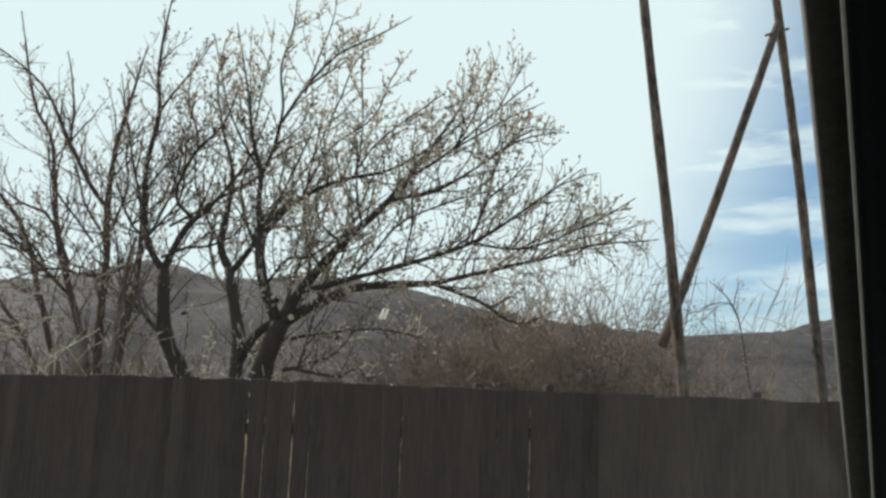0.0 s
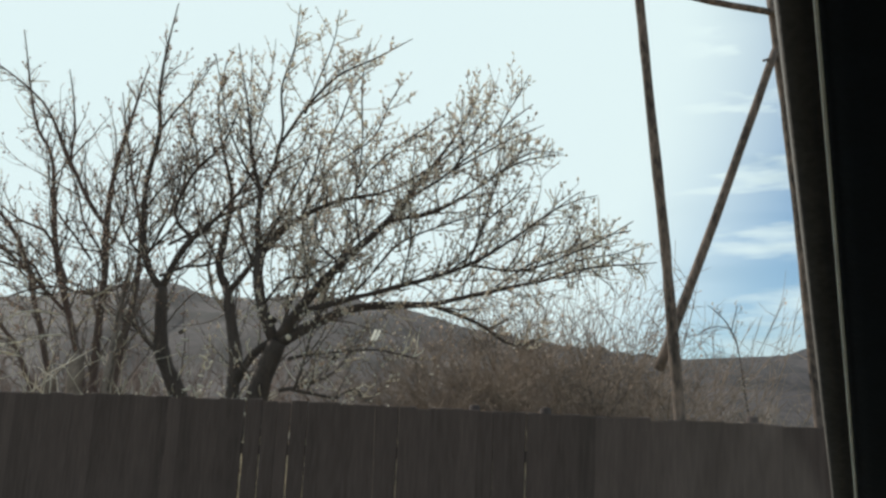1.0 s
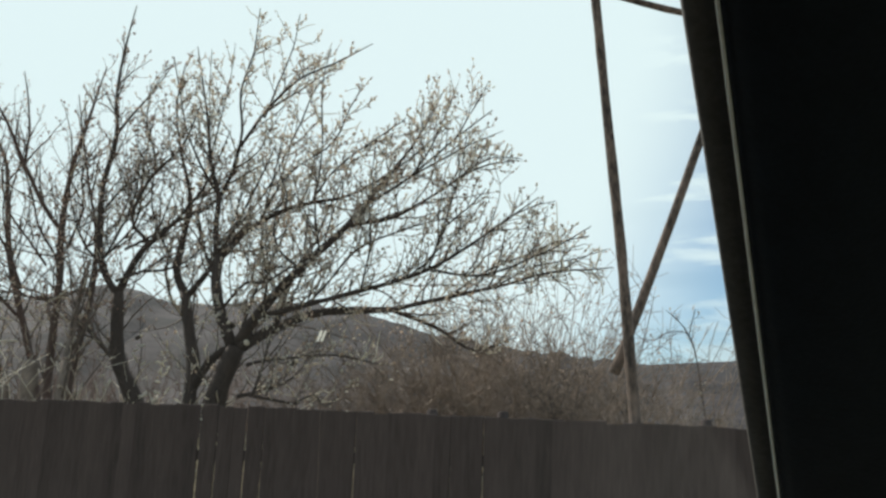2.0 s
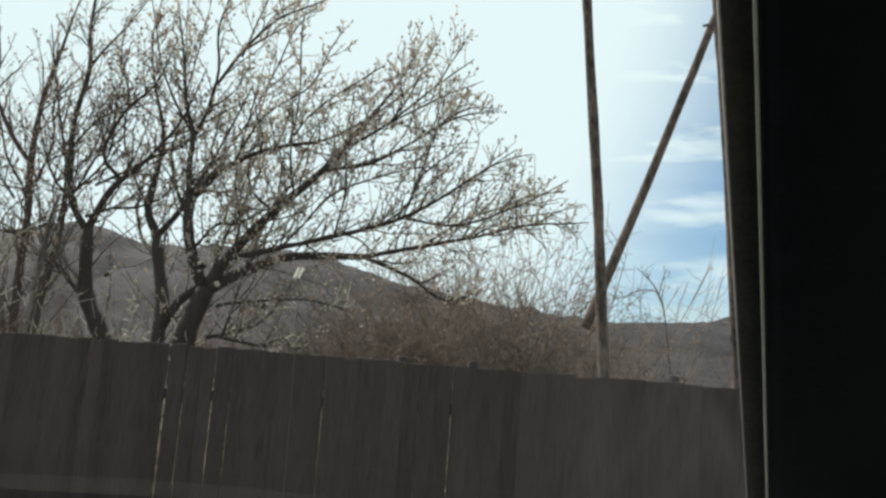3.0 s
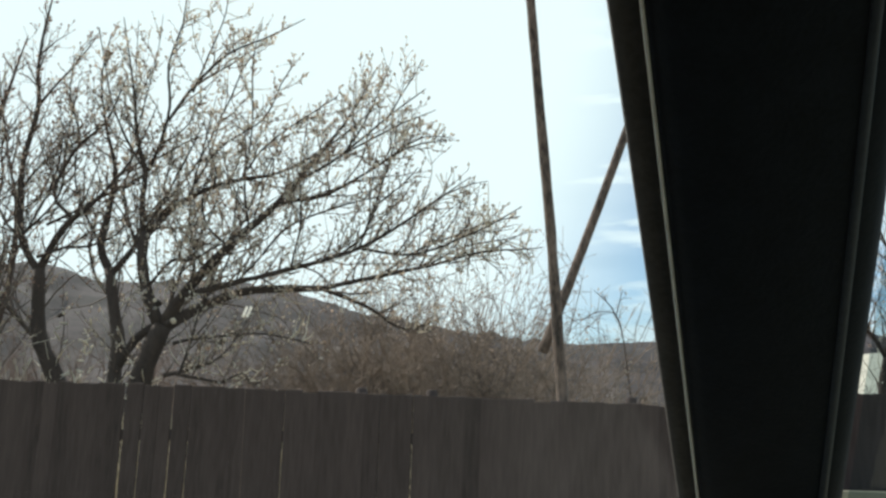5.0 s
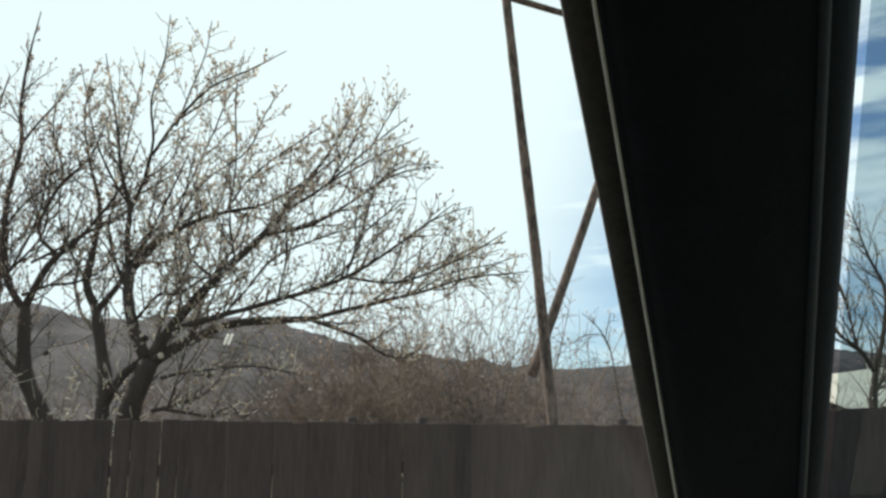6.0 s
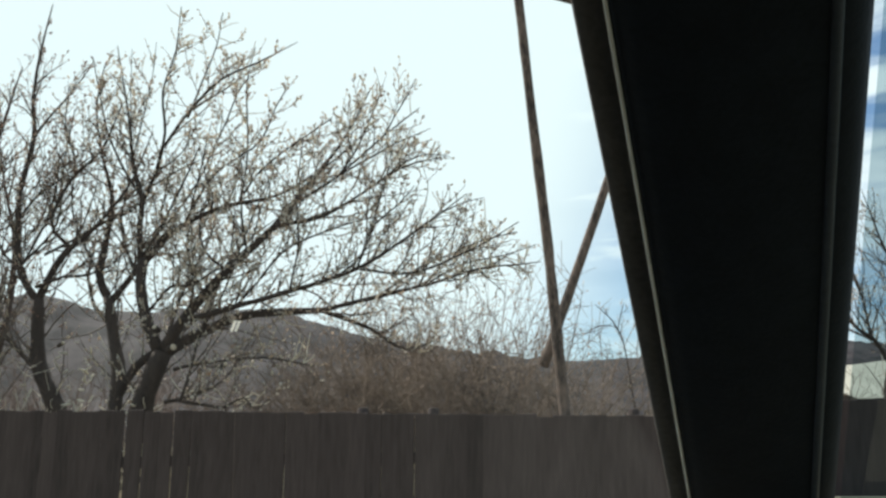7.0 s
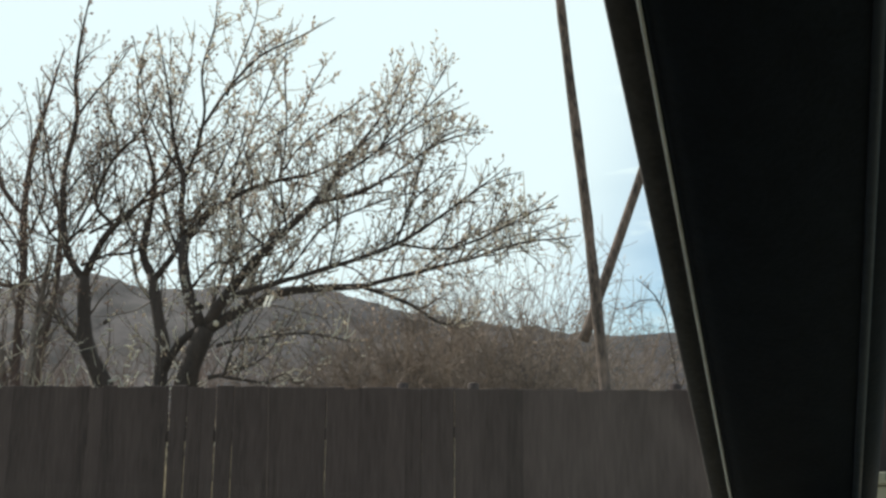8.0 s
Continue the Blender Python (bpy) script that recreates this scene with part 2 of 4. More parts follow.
SIDE_GLASS = glass_material("side_glass", 0.014, 0.0, (0.53, 0.61, 0.63))


# ---- mesh helpers ----
def empty(name, place, label, category, group="", kind=""):
    ob = new(name)
    ob.location = place
    return tagged(ob, label, category, group, kind)


def attach(ob, parent):
    ob.parent = parent
    ob.matrix_parent_inverse = Matrix.Translation(parent.location).inverted() if parent.parent is None else Matrix.Identity(4)
    return ob


def mesh_object(name, verts, faces, mat, parent=None, label="", smooth=True, kind=""):
    me = bpy.data.meshes.new(name)
    me.from_pydata(verts, [], faces)
    me.materials.append(mat)
    if smooth:
        me.polygons.foreach_set("use_smooth", [True] * len(me.polygons))
    me.update()
    ob = new(name, me)
    if parent:
        attach(ob, parent)
    return tagged(ob, label, kind=kind)


def part(name, bm, mat, parent, label="", smooth=False):
    me = bpy.data.meshes.new(name)
    bm.to_mesh(me)
    bm.free()
    me.materials.append(mat)
    if smooth:
        me.polygons.foreach_set("use_smooth", [True] * len(me.polygons))
    ob = new(name, me)
    if parent:
        attach(ob, parent)
    return tagged(ob, label)


def box(bm, lo, hi, bevel=0.0):
    c = [(a + b) / 2 for a, b in zip(lo, hi)]
    s = [b - a for a, b in zip(lo, hi)]
    r = bmesh.ops.create_cube(bm, size=1.0, matrix=Matrix.LocRotScale(c, None, s))
    if bevel:
        edges = {e for v in r["verts"] for e in v.link_edges}
        bmesh.ops.bevel(bm, geom=list(edges), offset=bevel, segments=2, affect="EDGES")
    return bm


class Tubes:
    """Gathers many tapering tubes into one mesh."""

    def __init__(self):
        self.v, self.f, self.n = [], [], 0

    def add(self, pts, radii, sides=4, cap=False):
        p = np.asarray(pts, float)
        r = np.asarray(radii, float)
        t = np.gradient(p, axis=0)
        t /= np.linalg.norm(t, axis=1)[:, None] + 1e-9
        ref = np.array([0.31, 0.95, 0.05]) if abs(t[0] @ np.array([0.31, 0.95, 0.05])) < 0.9 else np.array([1.0, 0, 0])
        u = np.cross(t, ref)
        u /= np.linalg.norm(u, axis=1)[:, None] + 1e-9
        w = np.cross(t, u)
        a = np.arange(sides) * 2 * np.pi / sides
        ring = p[:, None] + r[:, None, None] * (np.cos(a)[None, :, None] * u[:, None] + np.sin(a)[None, :, None] * w[:, None])
        self.v.append(ring.reshape(-1, 3))
        k, m = len(p), sides
        i = (np.arange(k - 1)[:, None] * m + np.arange(m)[None]) + self.n
        j = (np.arange(k - 1)[:, None] * m + (np.arange(m)[None] + 1) % m) + self.n
        self.f.append(np.stack([i, j, j + m, i + m], -1).reshape(-1, 4))
        if cap:
            self.caps = [tuple(range(self.n + m - 1, self.n - 1, -1)), tuple(range(self.n + (k - 1) * m, self.n + k * m))]
        self.n += k * m

    def build(self, name, mat, parent=None, label="", kind="", caps=()):
        return mesh_object(name, np.concatenate(self.v).tolist(), np.concatenate(self.f).tolist() + list(caps), mat, parent, label, True, kind)


def spline(ctrl, step):
    """Catmull-Rom through control rows, sampled about every step metres."""
    c = np.asarray(ctrl, float)
    e = np.vstack([2 * c[0] - c[1], c, 2 * c[-1] - c[-2]])
    out = []
    for i in range(1, len(e) - 2):
        n = max(2, int(np.linalg.norm(e[i + 1, :3] - e[i, :3]) / step))
        s = np.linspace(0, 1, n, endpoint=False)[:, None]
        a, b, g, d = e[i - 1], e[i], e[i + 1], e[i + 2]
        out.append(0.5 * (2 * b + (g - a) * s + (2 * a - 5 * b + 4 * g - d) * s ** 2 + (3 * b - a - 3 * g + d) * s ** 3))
    return np.vstack(out + [c[-1:]])


rng = np.random.default_rng(7)


def unit(v):
    return v / (np.linalg.norm(v) + 1e-9)


def shoot(start, way, length, steps, lift, jitter):
    p, d, out = np.array(start, float), unit(np.array(way, float)), [np.array(start, float)]
    for _ in range(steps):
        d = unit(d + np.array([0, 0, lift]) + rng.normal(0, jitter, 3))
        p = p + d * length / steps
        out.append(p)
    return np.array(out)


class Grown:
    """One tree while it grows: its thing, its boughs and its twigs."""

    def __init__(self, thing, away, dense=1.0, low=1.75, bark=None):
        self.thing, self.away, self.dense, self.low, self.bark = thing, np.array(away, float), dense, low, bark or BARK
        self.twigs, self.tips, self.boughs = Tubes(), [], []


def bough(tree, name, ctrl, mat=None):
    """A main limb through a few control rows (x, y, z, radius); trunks and stems start in the ground."""
    c = [list(r) for r in ctrl]
    if name in ("trunk", "stem") and c[0][2] < 1.6:
        c.insert(0, [c[0][0] + 0.02, c[0][1], -0.1, c[0][3] * 1.25])
    s = spline(c, 0.12)
    s[:, 3] = np.maximum(s[:, 3] * 0.88, 0.002)
    n = len(s)
    wob = np.cumsum(rng.normal(0, 0.006, (n, 3)), axis=0) * np.linspace(0, 1, n)[:, None] * np.linspace(1, 0, n)[:, None] * 2
    s[:, :3] += wob
    s[:, 3] *= 1 + rng.normal(0, 0.06, n)
    tb = Tubes()
    tb.add(s[:, :3], s[:, 3], 8 if s[0, 3] > 0.03 else 6, True)
    tb.build(name, mat or tree.bark, tree.thing, caps=tb.caps)
    tree.boughs.append(s)


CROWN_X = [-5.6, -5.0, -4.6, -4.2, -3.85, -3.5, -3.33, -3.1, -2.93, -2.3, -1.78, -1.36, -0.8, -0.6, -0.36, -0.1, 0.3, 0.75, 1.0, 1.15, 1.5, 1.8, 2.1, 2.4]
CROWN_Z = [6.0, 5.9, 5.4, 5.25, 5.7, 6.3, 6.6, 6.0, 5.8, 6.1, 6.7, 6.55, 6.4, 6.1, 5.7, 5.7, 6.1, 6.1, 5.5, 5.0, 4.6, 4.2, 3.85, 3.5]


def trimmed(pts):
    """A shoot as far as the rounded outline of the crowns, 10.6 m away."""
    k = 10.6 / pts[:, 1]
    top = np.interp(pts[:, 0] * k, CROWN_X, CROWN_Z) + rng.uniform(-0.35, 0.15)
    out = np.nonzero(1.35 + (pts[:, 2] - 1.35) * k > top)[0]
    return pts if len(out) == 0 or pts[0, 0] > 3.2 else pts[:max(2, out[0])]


def ramify(tree, spacing=0.15, reach=1.0, spurs=True):
    """Side branches, twigs and leaf places on all boughs of a tree."""
    tw = tree.twigs
    for s in tree.boughs:
        seg = np.linalg.norm(np.diff(s[:, :3], axis=0), axis=1)
        run, nxt = 0.0, rng.uniform(0.05, spacing)
        total = seg.sum()
        for i in range(len(seg)):
            run += seg[i]
            while run > nxt:
                p, r = s[i + 1, :3] - (s[i + 1, :3] - s[i, :3]) * rng.random(), s[i + 1, 3]
                nxt += spacing / tree.dense * rng.uniform(0.5, 1.5) * (0.85 + 0.45 * min(1, max(0, (p[2] - 3.0) / 2.2))) * (1.0 if r < 0.032 else 2.0)
                if p[2] < tree.low or run / total > 0.93 and rng.random() < 0.6:
                    continue
                tan = unit(s[min(i + 2, len(s) - 1), :3] - s[i, :3])
                side = unit(np.cross(tan, rng.normal(0, 1, 3)))
                side[1] *= 0.8
                far = run / total
                ln = rng.uniform(0.4, 1.75) * (1.0 - 0.78 * far if r < 0.03 else 0.95) * reach
                way = tan * 0.85 + side * 0.85 + np.array([0, 0, 0.12]) + tree.away * 0.12
                n = 11 if ln > 0.6 else 6
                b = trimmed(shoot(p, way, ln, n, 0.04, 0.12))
                n = len(b) - 1
                r0 = min(r * 0.75, 0.015) * rng.uniform(0.45, 1.0)
                tw.add(b, np.linspace(max(r0, 0.0044), 0.0024, n + 1), 5)
                for k in range(1, n + 1):
                    tree.tips.append((b[k], unit(b[k] - b[k - 1])))
                    if rng.random() > 0.52:
                        continue
                    d = unit(b[k] - b[k - 1])
                    sd = unit(np.cross(d, rng.normal(0, 1, 3)))
                    l2 = rng.uniform(0.10, 0.42) * (1.1 - 0.5 * k / n) * min(1, 0.5 + ln * 0.6)
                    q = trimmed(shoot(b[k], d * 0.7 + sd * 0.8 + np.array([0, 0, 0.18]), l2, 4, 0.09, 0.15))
                    m = len(q)
                    tw.add(q, np.linspace(0.0034, 0.0020, m), 3)
                    tree.tips += [(q[j], unit(q[j] - q[j - 1])) for j in range(1, m)]
                    if m > 3 and rng.random() < 0.2:
                        d = unit(q[2] - q[1])
                        sd = unit(np.cross(d, rng.normal(0, 1, 3)))
                        z = shoot(q[2], d * 0.7 + sd * 0.8 + np.array([0, 0, 0.15]), rng.uniform(0.06, 0.18), 2, 0.06, 0.2)
                        tw.add(z, np.linspace(0.0026, 0.0018, 3), 3)
                        tree.tips += [(z[j], unit(z[j] - z[j - 1])) for j in (1, 2)]
    tw.build("twigs", TWIG, tree.thing, kind="stuff")
    if not spurs:
        return
    # short spurs and cut stubs on the lower boughs, coloured as sunlit highlights
    sp = Tubes()
    for s in tree.boughs:
        for i in range(1, len(s) - 1):
            if s[i, 2] < 1.7 or s[i, 3] < 0.006 or rng.random() > (0.7 if s[i, 2] < 3.3 else 0.2):
                continue
            for _ in range(rng.integers(1, 3)):
                tan = unit(s[i + 1, :3] - s[i, :3])
                side = unit(np.cross(tan, rng.normal(0, 1, 3)))
                q = shoot(s[i, :3] + side * s[i, 3] * 0.7, side + tan * 0.4 + np.array([0, 0, 0.25]), rng.uniform(0.14, 0.42), 4, 0.10, 0.24)
                r0 = rng.uniform(0.005, 0.009)
                sp.add(q, np.linspace(r0, r0 * 0.55, 5), 5)
    sp.build("spurs", SUNLIT_TWIG, tree.thing, kind="stuff")


def buds(tree, share, size, mat):
    """Swelling buds and small opened leaves on the twigs, as little spindles."""
    v, f = [], []
    for p, d in tree.tips:
        if rng.random() > share * (1.0 if p[2] > 2.9 else 0.5) * (1.0 if p[1] > 9.2 else 0.6):
            continue
        for _ in range(1 if rng.random() < 0.7 else 2):
            ln = size * rng.uniform(0.55, 1.35) * min(1.0, p[1] / 10.5)
            d2 = unit(d + rng.normal(0, 0.6, 3) + np.array([0, 0, 0.2]))
            a = unit(np.cross(d2, rng.normal(0, 1, 3)))
            c, w = np.cross(d2, a), ln * rng.uniform(0.20, 0.36)
            o, mid, n = p + a * 0.002, p + d2 * ln * rng.uniform(0.4, 0.6), len(v)
            v += [o, mid + a * w, mid + c * w * 0.7, mid - a * w, mid - c * w * 0.7, p + d2 * ln]
            for i in range(4):
                j, k = n + 1 + i, n + 1 + (i + 1) % 4
                f += [(n, k, j), (n + 5, j, k)]
    mesh_object("buds", [tuple(q) for q in v], f, mat, tree.thing, smooth=False, kind="stuff")


# ---- ground and hills ----
def make_ground():
    xs = np.concatenate([[-4000, -1200, -400, -120], np.linspace(-60, 60, 61), [120, 400, 1200, 4000]])
    ys = np.concatenate([[-4000, -800, -100], np.linspace(-20, 60, 41), [120, 400, 1200, 4000]])
    v, f = [], []
    for y in ys:
        for x in xs:
            z = 0.0 if abs(x) > 60 or y > 60 or y < 9 else 0.10 * noise.noise(Vector((x * 0.3, y * 0.3, 0))) - 0.05
            v.append((x, y, z))
    w = len(xs)
    for j in range(len(ys) - 1):
        for i in range(w - 1):
            a = j * w + i
            f.append((a, a + 1, a + 1 + w, a + w))
    tagged(mesh_object("ground", v, f, GROUND), "dry yellow grass and bare earth ground", "ground", kind="structure")


RIDGE_X = [-420, -200, -141, -114, -100, -87, -79, -69, -57, -44, -29, -12, -1, 13, 24, 39, 57, 80, 107, 115, 140, 166, 190, 215, 260, 420]
RIDGE_Z = [36, 41, 44, 46.5, 48.7, 50, 47.6, 43.8, 44.5, 46, 46.2, 44.6, 41.8, 37.8, 35.6, 33.5, 32.4, 32.8, 34.4, 37, 38, 36.5, 34, 33, 32, 30]


def make_hill():
    xs = np.linspace(-420, 420, 421)
    ts = np.linspace(0, 1.25, 36)
    v, f = [], []
    for t in ts:
        for x in xs:
            h = np.interp(x, RIDGE_X, RIDGE_Z)
            k = t if t <= 1 else 1 - (t - 1) * 0.6
            prof = k * k * (3 - 2 * k) if t <= 1 else k
            n = noise.noise(Vector((x * 0.02, t * 4, 0))) * 3.5 + noise.noise(Vector((x * 0.14, t * 26, 3))) * 1.3 + noise.noise(Vector((x * 0.45, t * 80, 5))) * 0.8
            v.append((x * (0.55 + 0.45 * min(t, 1)), 70 + 230 * t, -1 + (h + 1) * prof + n * min(1, t * 2) * (0.3 if t > 0.9 else 1)))
    w = len(xs)
    for j in range(len(ts) - 1):
        for i in range(w - 1):
            a = j * w + i
            f.append((a, a + 1, a + 1 + w, a + w))
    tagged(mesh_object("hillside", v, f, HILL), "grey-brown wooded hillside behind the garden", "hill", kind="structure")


def make_meadow():
    """Sunlit dry slope seen past the end of the hill."""
    v, f = [], []
    for j in range(12):
        for i in range(30):
            t = j / 11
            x = 84 + 5 * t + 4.6 * i
            v.append((x, 100 + 80 * t, 0.2 + (20.3 + 0.11 * (x - 108)) * t ** 1.2 + noise.noise(Vector((x * 0.08, t * 5, 1))) * 0.5))
    for j in range(11):
        for i in range(29):
            a = j * 30 + i
            f.append((a, a + 1, a + 31, a + 30))
    tagged(mesh_object("meadow", v, f, MEADOW), "pale sunlit dry grass slope in the distance", "meadow", kind="structure")


make_ground()
make_hill()
make_meadow()

# ---- trees ----
tree_a = Grown(empty("tree", (-1.9, 10.8, 0), "old spreading fruit tree, leafless, with pale buds on every twig", "tree", "garden trees"), (0.55, -0.2, 0.5))
bough(tree_a, "trunk", [(-2.05, 10.80, 1.29, 0.1670), (-2.01, 10.80, 1.95, 0.1413), (-1.92, 10.75, 2.27, 0.1343), (-1.81, 10.70, 2.56, 0.1209)])
bough(tree_a, "limb", [(-1.81, 10.70, 2.54, 0.0955), (-1.45, 10.90, 2.79, 0.0713), (-0.96, 11.20, 3.05, 0.0600), (-0.09, 11.40, 3.14, 0.0441)])
bough(tree_a, "limb", [(-0.09, 11.40, 3.14, 0.0373), (0.44, 11.00, 3.22, 0.0294), (1.09, 10.20, 3.27, 0.0212), (1.44, 8.60, 3.10, 0.0128), (1.67, 7.20, 2.86, 0.0043)])
bough(tree_a, "limb", [(-0.09, 11.40, 3.13, 0.0305), (0.47, 11.60, 2.96, 0.0241), (0.93, 11.70, 2.72, 0.0174), (1.47, 11.80, 2.90, 0.0070)])
bough(tree_a, "limb", [(-1.80, 10.70, 2.60, 0.0827), (-1.53, 10.50, 2.95, 0.0687), (-1.10, 10.20, 3.37, 0.0607), (-0.59, 10.10, 3.86, 0.0421), (-0.18, 10.40, 4.50, 0.0278), (0.17, 10.70, 5.11, 0.0191), (0.46, 11.00, 5.84, 0.0065)])
bough(tree_a, "limb", [(-0.59, 10.10, 3.85, 0.0300), (-0.10, 9.80, 3.88, 0.0233), (0.31, 9.50, 4.04, 0.0141), (0.76, 9.30, 4.30, 0.0097), (1.10, 9.00, 4.30, 0.0054)])
bough(tree_a, "limb", [(-0.36, 10.20, 4.15, 0.0243), (0.08, 10.00, 4.40, 0.0178), (0.57, 10.00, 4.87, 0.0119), (0.96, 9.90, 5.17, 0.0059)])
bough(tree_a, "limb", [(-1.56, 10.50, 2.87, 0.0406), (-0.99, 10.10, 2.96, 0.0330), (-0.40, 9.60, 3.04, 0.0285), (0.27, 9.10, 3.18, 0.0216), (0.79, 8.90, 3.49, 0.0132), (1.30, 8.70, 3.84, 0.0052)])
bough(tree_a, "limb", [(0.27, 9.10, 3.18, 0.0162), (0.80, 9.00, 3.12, 0.0134), (1.31, 8.40, 3.22, 0.0087), (1.66, 8.00, 3.39, 0.0048)])
bough(tree_a, "limb", [(-1.87, 10.70, 2.58, 0.0827), (-2.04, 10.80, 2.98, 0.0771), (-2.13, 10.90, 3.33, 0.0713), (-2.14, 11.00, 3.64, 0.0654)])
bough(tree_a, "limb", [(-2.12, 11.00, 3.64, 0.0458), (-1.88, 11.00, 3.93, 0.0393), (-1.51, 10.90, 4.16, 0.0324), (-1.06, 10.70, 4.27, 0.0255), (-0.63, 10.50, 4.31, 0.0187), (-0.12, 10.40, 4.59, 0.0124), (0.45, 10.20, 5.04, 0.0061)])
bough(tree_a, "limb", [(-2.17, 11.00, 3.64, 0.0458), (-2.21, 11.00, 4.06, 0.0393), (-2.20, 11.00, 4.38, 0.0360), (-2.38, 11.20, 4.90, 0.0266), (-2.53, 11.40, 5.63, 0.0170), (-2.74, 11.60, 6.55, 0.0069)])
bough(tree_a, "limb", [(-2.17, 11.00, 4.38, 0.0294), (-2.03, 10.90, 4.70, 0.0259), (-1.92, 10.70, 5.09, 0.0223), (-1.95, 10.60, 5.55, 0.0158), (-1.81, 10.50, 6.04, 0.0109), (-1.76, 10.40, 6.53, 0.0062)])
bough(tree_a, "limb", [(-1.94, 10.80, 4.95, 0.0225), (-1.61, 10.50, 5.31, 0.0187), (-1.24, 10.30, 5.60, 0.0153), (-0.84, 10.10, 5.72, 0.0105), (-0.40, 10.00, 5.95, 0.0059)])
bough(tree_a, "limb", [(-1.64, 10.50, 5.20, 0.0156), (-1.51, 10.60, 5.70, 0.0126), (-1.37, 10.70, 6.18, 0.0095), (-1.34, 10.80, 6.67, 0.0064)])
bough(tree_a, "limb", [(-1.30, 11.20, 3.06, 0.0200), (-1.59, 11.20, 3.50, 0.0200), (-1.70, 11.30, 4.08, 0.0168), (-1.61, 11.40, 4.83, 0.0136), (-1.51, 11.50, 5.54, 0.0068)])
bough(tree_a, "limb", [(-0.90, 10.20, 3.59, 0.0152), (-0.99, 10.30, 4.11, 0.0153), (-0.97, 10.50, 4.77, 0.0125), (-1.02, 10.70, 5.68, 0.0095), (-0.94, 10.80, 6.23, 0.0064)])
bough(tree_a, "limb", [(-0.40, 9.60, 3.04, 0.0143), (-0.33, 9.70, 3.60, 0.0115), (-0.37, 9.80, 4.11, 0.0087), (-0.31, 10.00, 4.82, 0.0059)])
bough(tree_a, "limb", [(0.27, 9.10, 3.18, 0.0135), (0.42, 9.20, 3.67, 0.0109), (0.56, 9.30, 4.17, 0.0083), (0.65, 9.40, 4.69, 0.0056)])
bough(tree_a, "limb", [(-1.67, 10.60, 2.35, 0.0252), (-1.38, 10.50, 2.41, 0.0187), (-0.75, 10.40, 2.45, 0.0139), (-0.16, 10.30, 2.36, 0.0061)])
bough(tree_a, "limb", [(-1.77, 10.70, 2.01, 0.0286), (-1.49, 10.70, 2.08, 0.0223), (-1.13, 10.60, 2.24, 0.0126), (-0.90, 10.60, 2.62, 0.0063)])
bough(tree_a, "limb", [(-1.64, 10.70, 2.03, 0.0255), (-1.37, 10.60, 1.98, 0.0189), (-1.08, 10.50, 1.93, 0.0094)])
bough(tree_a, "stem", [(-2.30, 11.00, 1.29, 0.1047), (-2.33, 11.00, 1.99, 0.0981), (-2.35, 11.10, 2.39, 0.0924), (-2.47, 11.20, 2.87, 0.0799), (-2.57, 11.30, 3.26, 0.0739)])
bough(tree_a, "limb", [(-2.32, 11.00, 2.12, 0.0654), (-2.14, 10.90, 2.40, 0.0583), (-1.93, 10.80, 2.55, 0.0514)])
bough(tree_a, "stem", [(-2.57, 11.30, 3.23, 0.0605), (-2.71, 11.40, 3.55, 0.0542), (-2.68, 11.50, 4.04, 0.0410), (-2.68, 11.60, 4.57, 0.0310), (-2.86, 11.70, 5.12, 0.0209), (-2.99, 11.80, 5.77, 0.0140), (-2.95, 11.90, 6.44, 0.0071)])
bough(tree_a, "stem", [(-2.54, 11.30, 3.22, 0.0470), (-2.33, 11.20, 3.45, 0.0366), (-2.05, 11.00, 3.86, 0.0262), (-1.79, 10.90, 4.39, 0.0162), (-1.54, 10.80, 4.96, 0.0064)])
bough(tree_a, "limb", [(-1.11, 10.50, 1.94, 0.0110), (-0.91, 10.50, 2.04, 0.0100), (-0.83, 10.50, 1.95, 0.0090), (-0.74, 10.50, 1.93, 0.0080), (-0.55, 10.50, 2.12, 0.0030)])
bough(tree_a, "limb", [(-1.06, 10.70, 4.27, 0.0159), (-0.84, 10.60, 4.59, 0.0142), (-0.58, 10.50, 4.81, 0.0125), (-0.25, 10.40, 5.03, 0.0093), (0.00, 10.30, 5.18, 0.0061)])
bough(tree_a, "limb", [(-1.67, 10.90, 4.09, 0.0194), (-1.43, 10.90, 4.58, 0.0162), (-1.16, 10.80, 4.80, 0.0145), (-0.85, 10.80, 5.05, 0.0128), (-0.68, 10.80, 5.48, 0.0096), (-0.54, 10.80, 5.73, 0.0064)])
bough(tree_a, "limb", [(-2.25, 11.20, 3.76, 0.0200), (-1.85, 11.30, 4.29, 0.0168), (-1.60, 11.40, 4.76, 0.0153), (-1.36, 11.50, 5.43, 0.0137), (-1.20, 11.50, 5.93, 0.0103), (-1.06, 11.50, 6.16, 0.0068)])
bough(tree_a, "limb", [(0.08, 10.00, 4.40, 0.0149), (0.29, 10.00, 4.73, 0.0119), (0.44, 10.10, 5.13, 0.0090), (0.57, 10.20, 5.55, 0.0061)])
bough(tree_a, "limb", [(-0.25, 9.60, 3.07, 0.0143), (0.09, 9.50, 3.20, 0.0141), (0.34, 9.40, 3.42, 0.0126), (0.46, 9.40, 3.72, 0.0112), (0.68, 9.30, 3.89, 0.0083), (0.84, 9.20, 4.06, 0.0055)])
